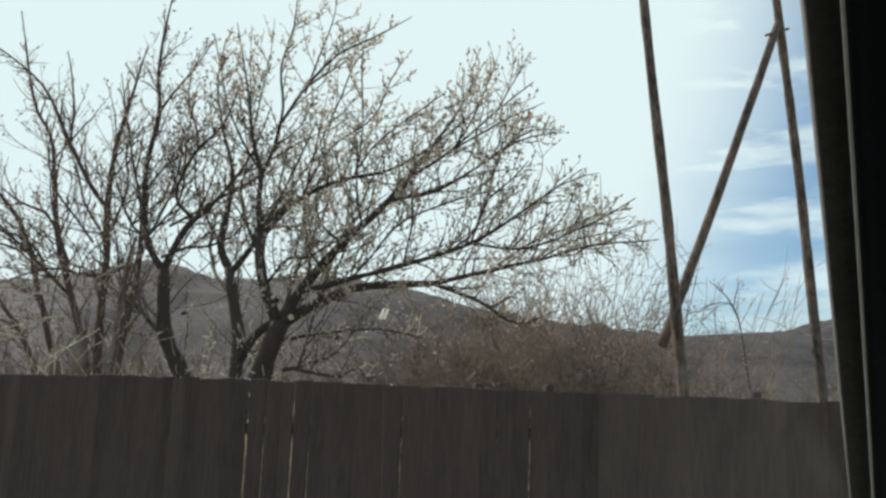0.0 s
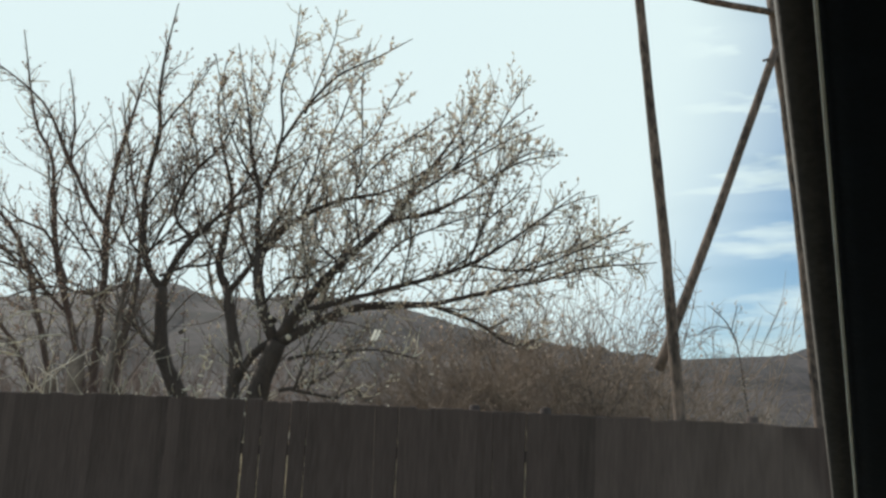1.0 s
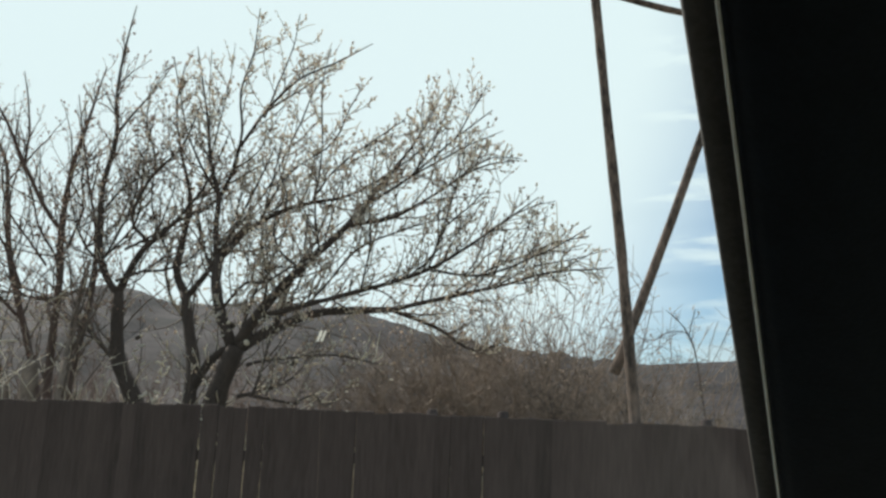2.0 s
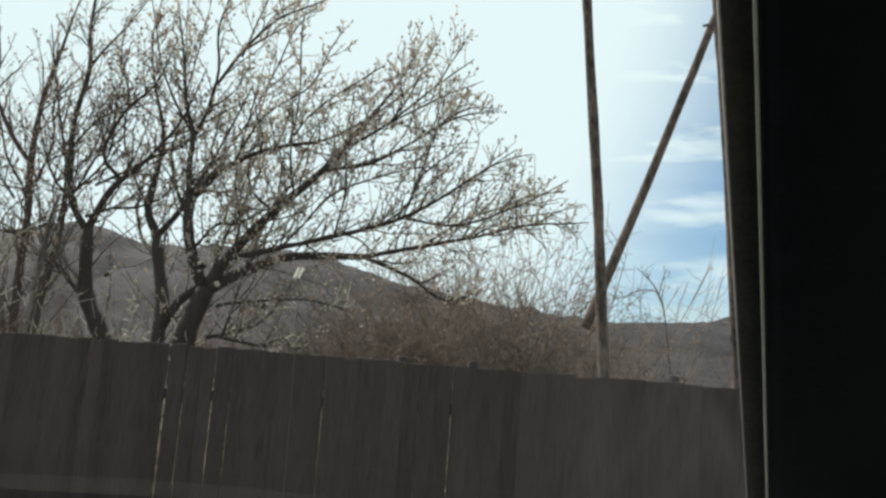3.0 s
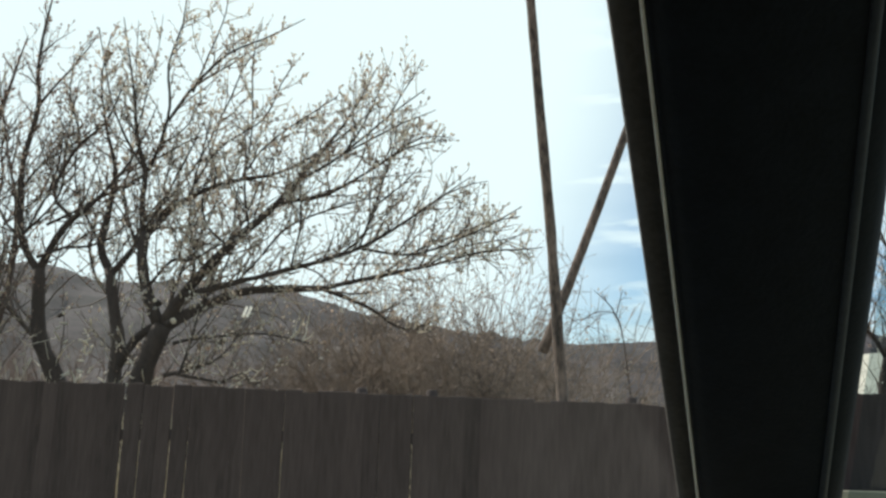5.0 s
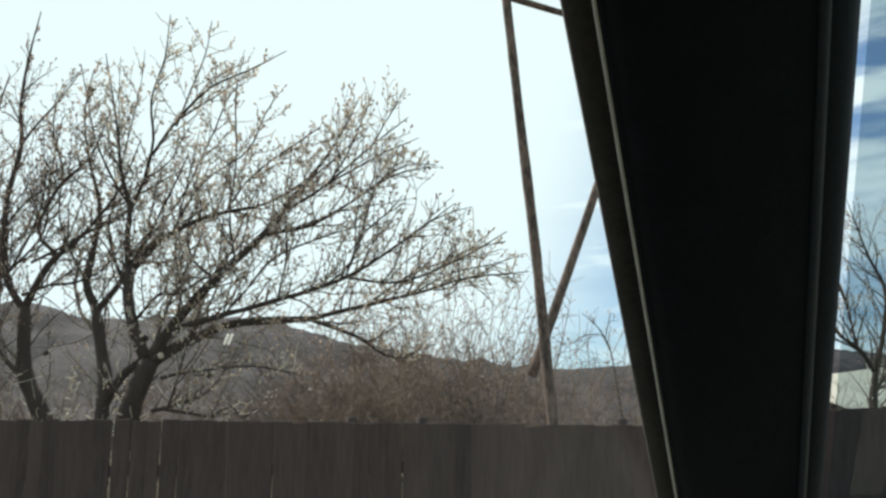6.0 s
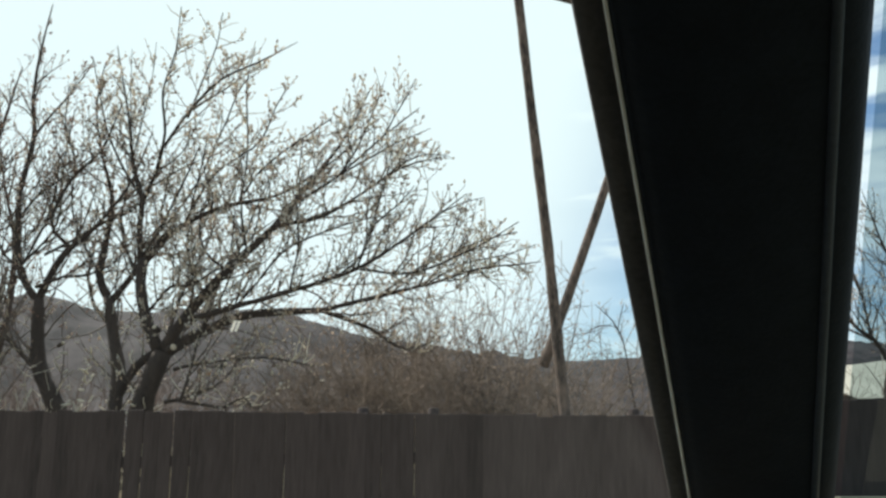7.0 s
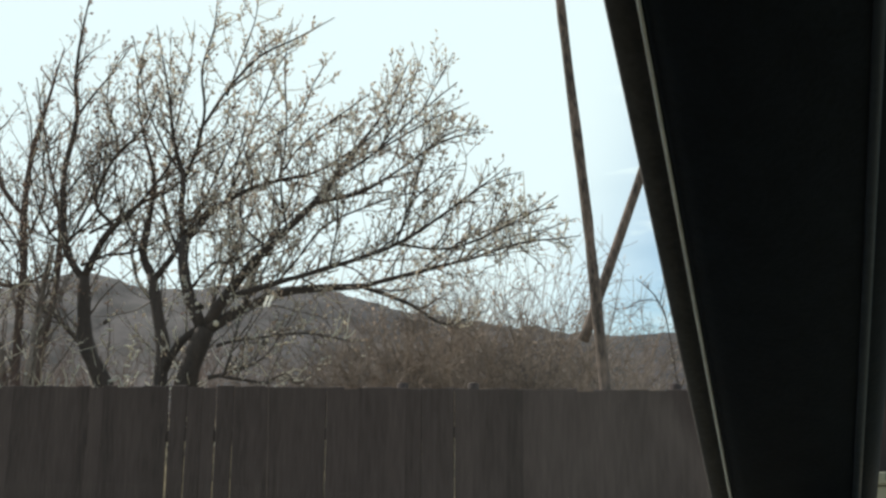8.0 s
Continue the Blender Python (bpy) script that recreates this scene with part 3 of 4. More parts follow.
bough(tree_a, "limb", [(-0.99, 10.10, 2.96, 0.0150), (-0.75, 10.00, 3.22, 0.0149), (-0.51, 9.90, 3.51, 0.0132), (-0.15, 9.80, 3.68, 0.0117), (0.32, 9.70, 3.82, 0.0087), (0.73, 9.60, 3.87, 0.0057)])
bough(tree_a, "limb", [(0.63, 10.80, 3.27, 0.0161), (0.99, 10.50, 3.48, 0.0141), (1.34, 10.20, 3.59, 0.0121), (1.64, 9.80, 3.66, 0.0087), (1.94, 9.50, 3.67, 0.0057)])
bough(tree_a, "limb", [(-1.45, 10.90, 2.79, 0.0162), (-1.20, 10.80, 3.23, 0.0161), (-1.08, 10.80, 3.57, 0.0145), (-0.90, 10.80, 4.11, 0.0128), (-0.77, 10.80, 4.46, 0.0096), (-0.66, 10.80, 4.74, 0.0064)])
bough(tree_a, "limb", [(-2.20, 11.00, 4.38, 0.0164), (-2.46, 11.10, 4.79, 0.0165), (-2.68, 11.20, 5.25, 0.0133), (-2.85, 11.30, 5.81, 0.0101), (-2.95, 11.30, 6.26, 0.0067)])
bough(tree_a, "limb", [(-2.71, 11.40, 3.55, 0.0203), (-2.96, 11.40, 4.01, 0.0170), (-3.09, 11.40, 4.43, 0.0153), (-3.12, 11.50, 4.98, 0.0137), (-3.26, 11.50, 5.42, 0.0103), (-3.26, 11.50, 5.96, 0.0068)])
bough(tree_a, "limb", [(-1.81, 10.70, 2.56, 0.0255), (-1.74, 11.00, 3.12, 0.0229), (-1.64, 11.30, 3.59, 0.0202), (-1.49, 11.60, 4.08, 0.0138), (-1.43, 11.80, 4.58, 0.0070)])
bough(tree_a, "limb", [(-1.45, 10.90, 2.79, 0.0194), (-1.35, 11.30, 3.32, 0.0202), (-1.23, 11.60, 3.80, 0.0172), (-0.98, 11.80, 4.14, 0.0140), (-0.71, 12.00, 4.42, 0.0071)])
bough(tree_a, "limb", [(-2.13, 10.90, 3.33, 0.0259), (-2.35, 11.20, 3.76, 0.0233), (-2.50, 11.40, 4.23, 0.0170), (-2.49, 11.60, 4.73, 0.0138), (-2.59, 11.70, 5.21, 0.0070)])
bough(tree_a, "limb", [(-2.14, 11.00, 3.64, 0.0229), (-2.03, 11.30, 3.79, 0.0202), (-1.83, 11.60, 3.86, 0.0172), (-1.62, 11.80, 4.02, 0.0140), (-1.37, 12.00, 4.37, 0.0071)])
bough(tree_a, "limb", [(-2.47, 11.20, 2.87, 0.0233), (-2.71, 11.30, 3.15, 0.0202), (-2.87, 11.50, 3.53, 0.0171), (-2.88, 11.70, 3.93, 0.0139), (-3.04, 11.80, 4.32, 0.0070)])
bough(tree_a, "limb", [(-1.10, 10.20, 3.37, 0.0182), (-1.36, 10.40, 3.61, 0.0155), (-1.47, 10.60, 3.98, 0.0126), (-1.35, 10.80, 4.44, 0.0064)])
bough(tree_a, "limb", [(-2.04, 10.80, 2.98, 0.0225), (-1.74, 10.50, 3.23, 0.0187), (-1.47, 10.20, 3.21, 0.0152), (-1.18, 10.00, 3.34, 0.0119), (-0.86, 9.80, 3.36, 0.0058)])
bough(tree_a, "limb", [(-1.56, 10.40, 1.99, 0.0186), (-1.49, 10.40, 2.21, 0.0186), (-1.43, 10.40, 2.44, 0.0155), (-1.39, 10.40, 2.65, 0.0124), (-1.31, 10.40, 2.81, 0.0062)])
bough(tree_a, "limb", [(0.08, 10.00, 4.40, 0.0140), (0.50, 9.90, 4.64, 0.0115), (0.82, 9.80, 4.78, 0.0080), (1.06, 9.70, 4.86, 0.0040)])
bough(tree_a, "limb", [(0.31, 9.50, 4.04, 0.0120), (0.78, 9.50, 4.42, 0.0095), (1.02, 9.50, 4.50, 0.0070), (1.24, 9.50, 4.48, 0.0040)])
bough(tree_a, "limb", [(0.79, 8.90, 3.49, 0.0110), (1.10, 9.00, 3.74, 0.0085), (1.35, 9.10, 3.88, 0.0065), (1.55, 9.20, 3.95, 0.0040)])
bough(tree_a, "limb", [(0.57, 10.00, 4.87, 0.0110), (0.74, 10.00, 5.20, 0.0085), (0.86, 10.00, 5.42, 0.0060), (0.92, 10.00, 5.55, 0.0040)])
bough(tree_a, "limb", [(1.09, 10.20, 3.27, 0.0120), (1.45, 9.90, 3.42, 0.0095), (1.80, 9.60, 3.44, 0.0070), (2.12, 9.40, 3.52, 0.0040)])
bough(tree_a, "limb", [(-2.20, 11.00, 4.38, 0.0150), (-2.34, 11.00, 4.95, 0.0115), (-2.40, 11.00, 5.60, 0.0080), (-2.42, 11.00, 6.25, 0.0040)])
bough(tree_a, "limb", [(-2.38, 11.20, 4.90, 0.0130), (-2.26, 11.10, 5.40, 0.0095), (-2.16, 11.00, 5.90, 0.0065), (-2.14, 11.00, 6.35, 0.0040)])
ramify(tree_a, 0.135, 0.80)
buds(tree_a, 0.85, 0.047, BUD)

tree_b = Grown(empty("tree", (-2.95, 11.5, 0), "bare dark tree with a bent trunk behind the fence", "tree", "garden trees"), (-0.1, 0, 0.6), 0.9)
bough(tree_b, "trunk", [(-2.90, 11.50, 1.27, 0.1300), (-3.12, 11.50, 1.97, 0.1163), (-3.33, 11.50, 2.37, 0.1026), (-3.39, 11.50, 2.75, 0.0889), (-3.42, 11.50, 3.27, 0.0752)])
bough(tree_b, "limb", [(-3.42, 11.50, 3.25, 0.0547), (-3.23, 11.40, 3.64, 0.0475), (-3.05, 11.30, 3.85, 0.0437), (-2.75, 11.20, 4.10, 0.0266), (-2.38, 11.10, 4.58, 0.0165), (-2.12, 11.00, 5.20, 0.0065)])
bough(tree_b, "limb", [(-3.05, 11.30, 3.85, 0.0302), (-3.28, 11.30, 4.15, 0.0269), (-3.06, 11.20, 4.67, 0.0233), (-2.73, 11.10, 5.00, 0.0165), (-2.49, 11.00, 5.55, 0.0065)])
bough(tree_b, "limb", [(-3.43, 11.50, 3.24, 0.0547), (-3.67, 11.60, 3.60, 0.0483), (-3.78, 11.70, 4.13, 0.0452), (-3.83, 11.80, 4.68, 0.0386), (-3.76, 11.90, 5.42, 0.0319), (-3.85, 12.00, 5.95, 0.0250), (-3.84, 12.10, 6.59, 0.0180), (-3.76, 12.20, 7.39, 0.0073)])
bough(tree_b, "limb", [(-3.75, 11.90, 5.42, 0.0248), (-3.56, 11.90, 5.72, 0.0177), (-3.36, 12.00, 6.09, 0.0143), (-3.16, 12.00, 6.42, 0.0071)])
bough(tree_b, "limb", [(-3.28, 11.50, 2.34, 0.0342), (-3.59, 11.60, 2.65, 0.0310), (-3.76, 11.60, 2.82, 0.0207), (-4.15, 11.70, 2.97, 0.0104)])
bough(tree_b, "limb", [(-3.68, 11.60, 3.68, 0.0207), (-3.28, 11.50, 4.17, 0.0171), (-3.25, 11.50, 4.83, 0.0137), (-3.17, 11.50, 5.65, 0.0068)])
bough(tree_b, "limb", [(-3.36, 11.40, 3.78, 0.0237), (-3.03, 11.40, 3.97, 0.0203), (-2.67, 11.30, 4.17, 0.0168), (-2.38, 11.20, 4.25, 0.0133), (-2.10, 11.10, 4.51, 0.0066)])
bough(tree_b, "limb", [(-3.43, 11.40, 3.39, 0.0237), (-3.10, 11.30, 3.49, 0.0202), (-2.81, 11.20, 3.49, 0.0167), (-2.54, 11.20, 3.62, 0.0133), (-2.33, 11.10, 3.84, 0.0066)])
bough(tree_b, "limb", [(-3.58, 11.50, 3.59, 0.0205), (-3.84, 11.50, 3.79, 0.0171), (-4.01, 11.50, 4.15, 0.0137), (-4.16, 11.50, 4.59, 0.0068)])
bough(tree_b, "limb", [(-3.87, 11.80, 4.23, 0.0211), (-3.58, 11.70, 4.58, 0.0174), (-3.28, 11.60, 4.78, 0.0138), (-2.91, 11.50, 5.06, 0.0068)])
bough(tree_b, "limb", [(-3.64, 11.50, 3.66, 0.0205), (-3.39, 11.40, 4.14, 0.0170), (-3.29, 11.40, 4.58, 0.0136), (-3.28, 11.40, 5.09, 0.0068)])
ramify(tree_b, 0.095)
buds(tree_b, 0.62, 0.040, RUSSET_BUD)

tree_c = Grown(empty("tree", (-4.2, 12, 0), "bare reddish tree of several thin stems behind the fence", "tree", "garden trees"), (-0.3, 0, 0.4), 0.8, bark=RED_BARK)
bough(tree_c, "trunk", [(-4.26, 12.00, 1.25, 0.0714), (-4.32, 12.00, 2.43, 0.0571), (-4.32, 12.00, 3.30, 0.0535), (-4.35, 12.00, 4.04, 0.0500), (-4.33, 12.00, 4.84, 0.0393), (-4.20, 12.00, 5.50, 0.0285), (-4.01, 12.00, 6.38, 0.0071)])
bough(tree_c, "limb", [(-4.36, 12.00, 4.12, 0.0357), (-4.58, 11.90, 4.43, 0.0319), (-4.86, 11.80, 4.96, 0.0281), (-5.15, 11.70, 5.57, 0.0209), (-5.55, 11.60, 5.96, 0.0138), (-6.13, 11.50, 6.32, 0.0068)])
bough(tree_c, "limb", [(-4.84, 11.80, 4.94, 0.0211), (-4.84, 11.80, 5.46, 0.0175), (-4.99, 11.80, 6.20, 0.0070)])
bough(tree_c, "stem", [(-4.42, 12.30, 1.24, 0.0585), (-4.59, 12.30, 2.17, 0.0512), (-4.91, 12.30, 3.19, 0.0512), (-5.14, 12.30, 4.02, 0.0439), (-5.29, 12.30, 5.11, 0.0293), (-5.58, 12.30, 5.66, 0.0219), (-5.90, 12.30, 6.97, 0.0073)])
bough(tree_c, "stem", [(-4.80, 12.50, 1.23, 0.0520), (-5.03, 12.50, 2.10, 0.0446), (-5.36, 12.50, 3.14, 0.0409), (-5.67, 12.50, 3.98, 0.0335), (-6.35, 12.50, 4.75, 0.0186), (-7.03, 12.50, 5.29, 0.0074)])
bough(tree_c, "stem", [(-4.00, 11.80, 1.25, 0.0632), (-4.00, 11.80, 2.07, 0.0597), (-3.91, 11.80, 2.71, 0.0491), (-3.82, 11.80, 3.35, 0.0421), (-3.83, 11.80, 4.01, 0.0316), (-4.02, 11.80, 4.75, 0.0175), (-4.26, 11.80, 5.90, 0.0070)])
bough(tree_c, "stem", [(-4.74, 11.60, 1.24, 0.0414), (-4.92, 11.60, 1.97, 0.0379), (-5.18, 11.60, 2.52, 0.0310), (-5.51, 11.60, 2.93, 0.0241), (-6.01, 11.60, 3.63, 0.0103)])
bough(tree_c, "limb", [(-3.97, 11.80, 3.35, 0.0246), (-4.35, 11.80, 3.20, 0.0211), (-4.93, 11.80, 3.29, 0.0175), (-5.55, 11.80, 3.10, 0.0105)])
bough(tree_c, "limb", [(-4.88, 12.30, 3.04, 0.0293), (-5.33, 12.20, 3.50, 0.0254), (-5.77, 12.10, 3.89, 0.0216), (-6.37, 12.00, 4.38, 0.0107)])
bough(tree_c, "limb", [(-4.78, 12.00, 3.37, 0.0285), (-4.98, 12.00, 3.80, 0.0250), (-5.15, 12.00, 4.06, 0.0214), (-5.46, 12.00, 4.17, 0.0178), (-5.78, 12.00, 4.39, 0.0071)])
bough(tree_c, "limb", [(-5.11, 12.20, 3.25, 0.0254), (-5.30, 12.20, 3.60, 0.0218), (-5.58, 12.20, 3.79, 0.0181), (-5.88, 12.20, 3.84, 0.0109)])
bough(tree_c, "limb", [(-4.50, 12.00, 3.67, 0.0214), (-4.79, 12.00, 4.03, 0.0178), (-5.04, 12.00, 4.33, 0.0161), (-5.19, 12.00, 4.78, 0.0107), (-5.20, 12.00, 5.25, 0.0071)])
bough(tree_c, "limb", [(-5.36, 12.30, 3.41, 0.0219), (-5.61, 12.30, 3.63, 0.0183), (-5.88, 12.30, 3.70, 0.0146)])
bough(tree_c, "limb", [(-4.36, 12.00, 3.74, 0.0214), (-4.66, 12.00, 4.19, 0.0178), (-4.77, 12.00, 4.56, 0.0143), (-4.96, 12.00, 5.02, 0.0071)])
bough(tree_c, "limb", [(-3.98, 11.80, 3.86, 0.0211), (-3.71, 11.80, 4.07, 0.0175), (-3.52, 11.80, 4.39, 0.0140), (-3.48, 11.80, 4.84, 0.0070)])
bough(tree_c, "limb", [(-4.23, 11.90, 3.87, 0.0212), (-4.09, 11.90, 4.40, 0.0177), (-4.15, 11.90, 4.85, 0.0142), (-4.05, 11.90, 5.24, 0.0071)])
# the next four limbs get a pale colour in place of sunlight
bough(tree_c, "limb", [(-4.58, 11.40, 2.88, 0.0128), (-4.78, 11.30, 2.90, 0.0126), (-4.98, 11.20, 2.86, 0.0100), (-5.14, 11.10, 2.73, 0.0074)], SUNLIT_TWIG)
bough(tree_c, "limb", [(-4.50, 11.40, 2.64, 0.0128), (-4.72, 11.30, 2.61, 0.0126), (-4.94, 11.20, 2.52, 0.0100), (-5.19, 11.10, 2.46, 0.0074)], SUNLIT_TWIG)
bough(tree_c, "limb", [(-4.89, 11.20, 2.34, 0.0100), (-5.06, 11.20, 2.38, 0.0100), (-5.25, 11.20, 2.39, 0.0075)], SUNLIT_TWIG)
bough(tree_c, "limb", [(-4.41, 11.60, 3.06, 0.0129), (-4.22, 11.50, 3.14, 0.0128), (-4.02, 11.40, 3.23, 0.0102), (-3.80, 11.30, 3.47, 0.0050)], SUNLIT_TWIG)
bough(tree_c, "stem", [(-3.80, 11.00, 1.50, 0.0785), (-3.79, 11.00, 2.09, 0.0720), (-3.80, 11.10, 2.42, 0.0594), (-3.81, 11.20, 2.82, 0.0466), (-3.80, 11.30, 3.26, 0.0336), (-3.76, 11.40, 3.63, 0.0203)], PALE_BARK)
ramify(tree_c, 0.075)
buds(tree_c, 0.5, 0.038, RUSSET_BUD)

tree_d = Grown(empty("tree", (8.5, 14, 0), "bare dark tree standing farther along the fence", "tree", "garden trees"), (0.1, 0, 0.5), 1.3)
bough(tree_d, "trunk", [(8.50, 14.0, 1.3, 0.085), (8.56, 14.0, 2.25, 0.075), (8.66, 14.0, 2.77, 0.066)])
bough(tree_d, "limb", [(8.66, 14.0, 2.75, 0.045), (8.44, 14.0, 3.13, 0.036), (8.09, 14.0, 3.40, 0.028), (7.7, 14.0, 4.1, 0.018), (7.6, 14.0, 5.0, 0.004)])
bough(tree_d, "limb", [(8.66, 14.0, 2.77, 0.055), (8.85, 14.0, 3.31, 0.045), (9.0, 14.0, 4.04, 0.036), (8.75, 14.0, 4.7, 0.022), (8.5, 14.0, 5.6, 0.004)])
bough(tree_d, "limb", [(8.98, 14.0, 3.9, 0.030), (9.4, 13.9, 4.4, 0.024), (9.6, 13.8, 5.1, 0.014), (9.7, 13.8, 5.9, 0.004)])
bough(tree_d, "limb", [(8.88, 14.0, 3.4, 0.026), (9.5, 14.0, 3.7, 0.02), (10.2, 14.0, 4.3, 0.012), (10.7, 14, 5.0, 0.004)])
bough(tree_d, "limb", [(8.60, 14.0, 2.45, 0.035), (9.1, 14.2, 2.9, 0.026), (9.8, 14.3, 3.2, 0.016), (10.6, 14.3, 3.3, 0.004)])
bough(tree_d, "limb", [(8.40, 14.0, 3.15, 0.024), (8.35, 14.1, 3.9, 0.018), (8.2, 14.2, 4.7, 0.012), (8.25, 14.2, 5.5, 0.004)])
ramify(tree_d, 0.075)
buds(tree_d, 0.2, 0.045, BUD)


sapling = Grown(empty("sapling", (5.7, 13, 0), "small forked bare sapling behind the post frame", "sapling"), (-0.2, 0, 0.3), 0.7)
bough(sapling, "trunk", [(4.26, 13.00, 1.50, 0.0130), (4.12, 13.00, 2.79, 0.0115), (4.05, 13.00, 3.08, 0.0100), (3.96, 13.00, 3.19, 0.0080), (3.74, 13.00, 3.19, 0.0072), (3.57, 13.00, 3.10, 0.0048)])
bough(sapling, "limb", [(4.05, 13.00, 3.08, 0.0120), (3.95, 13.00, 3.25, 0.0096), (3.83, 13.00, 3.38, 0.0072), (3.70, 13.00, 3.50, 0.0048)])
bough(sapling, "limb", [(4.02, 13.00, 3.14, 0.0096), (4.07, 13.00, 3.33, 0.0072), (4.13, 13.00, 3.53, 0.0048)])
ramify(sapling, 0.32, 0.24, False)
buds(sapling, 0.3, 0.035, BUD)


def stub(tree, place, way, radius, length=0.05):
    """A sawn-off stub with a pale cut face."""
    p, d = np.array(place), unit(np.array(way, float))
    tb = Tubes()
    tb.add([p - d * 0.06, p, p + d * length], [radius * 1.15, radius * 1.1, radius], 9)
    ob = tb.build("stub", BARK, tree.thing)
    tb = Tubes()
    tb.add([p + d * length, p + d * (length + 0.004)], [radius, radius * 0.93], 9, True)
    tb.build("cut_face", CUT, ob, caps=tb.caps).matrix_parent_inverse = Matrix.Identity(4)


stub(tree_a, (-1.70, 10.56, 2.58), (0.5, -0.8, 0.1), 0.036)
stub(tree_a, (-1.11, 10.32, 2.365), (0.4, -0.9, 0.2), 0.026)
stub(tree_a, (-1.88, 10.62, 2.80), (-0.3, -0.9, 0.2), 0.026)
stub(tree_a, (-2.13, 11.05, 3.18), (0.2, -0.9, 0.3), 0.022)
stub(tree_b, (-3.08, 11.36, 2.72), (0.6, -0.7, 0.2), 0.022)


def tree_stump(place, height, radius):
    x, y = place
    t = empty("tree_stump", (x, y, 0), "grey pollarded tree stump with thin shoots", "tree stump", "tree stumps")
    s = spline([(x + 0.03, y, -0.1, radius * 1.3), (x, y, height * 0.5, radius), (x - 0.02, y, height * 0.9, radius * 1.05), (x - 0.02, y, height, radius * 0.8)], 0.1)
    s[:, 3] *= 1 + rng.normal(0, 0.07, len(s))
    s[:, :2] += rng.normal(0, 0.008, (len(s), 2))
    tb = Tubes()
    tb.add(s[:, :3], s[:, 3], 11, True)
    tb.build("trunk", PALE_BARK, t, caps=tb.caps)
    tb = Tubes()
    for _ in range(6):
        a = rng.uniform(0, 2 * math.pi)
        q = shoot((x + math.cos(a) * radius * 0.7, y + math.sin(a) * radius * 0.7, height * rng.uniform(0.8, 1.0)), (math.cos(a), math.sin(a), 0.35), rng.uniform(0.3, 0.8), 6, 0.16, 0.16)
        tb.add(q, np.linspace(rng.uniform(0.007, 0.012), 0.004, 7), 5)
    tb.build("shoots", PALE_BARK, t, kind="stuff")


tree_stump((-4.14, 11.0), 2.36, 0.085)
tree_stump((-4.55, 11.3), 2.15, 0.080)


# ---- the post frame ----
def log_part(name, parent, ctrl, mat=LOG, sides=14, label=""):
    s = spline(ctrl, 0.16)
    n = len(s)
    s[:, :3] += np.cumsum(rng.normal(0, 0.0012, (n, 3)), axis=0)
    s[:, 3] *= 0.87 * (1 + rng.normal(0, 0.035, n))
    tb = Tubes()
    tb.add(s[:, :3], s[:, 3], sides, True)
    return tb.build(name, mat, parent, label, caps=tb.caps)


frame_thing = empty("post_frame", (1.75, 6.4, 0), "two tall weathered log posts with a diagonal brace", "post frame")
log_part("post", frame_thing, [(1.752, 6.4, -0.2, 0.050), (1.624, 6.4, 1.616, 0.046), (1.552, 6.4, 2.79, 0.043), (1.467, 6.4, 3.82, 0.040), (1.377, 6.4, 4.95, 0.038)])
log_part("post", frame_thing, [(2.76, 6.65, -0.2, 0.045), (2.642, 6.65, 1.86, 0.042), (2.564, 6.65, 3.29, 0.039), (2.45, 6.65, 4.86, 0.036)])
log_part("brace", frame_thing, [(1.504, 6.48, 1.97, 0.041), (1.637, 6.49, 2.30, 0.040), (2.066, 6.55, 3.395, 0.037), (2.446, 6.60, 4.385, 0.033)])
log_part("beam", frame_thing, [(1.30, 6.36, 4.80, 0.029), (1.95, 6.52, 4.72, 0.029), (2.62, 6.60, 4.66, 0.028)])


def bolt(a, b):
    tb = Tubes()
    tb.add([a, [(p + q) / 2 for p, q in zip(a, b)], b], [0.010, 0.010, 0.010], 8, True)
    tb.build("bolt", IRON, frame_thing, caps=tb.caps)


bolt((2.344, 6.56, 4.278), (2.565, 6.69, 4.394))
bolt((1.90, 6.44, 4.68), (1.96, 6.58, 4.78))


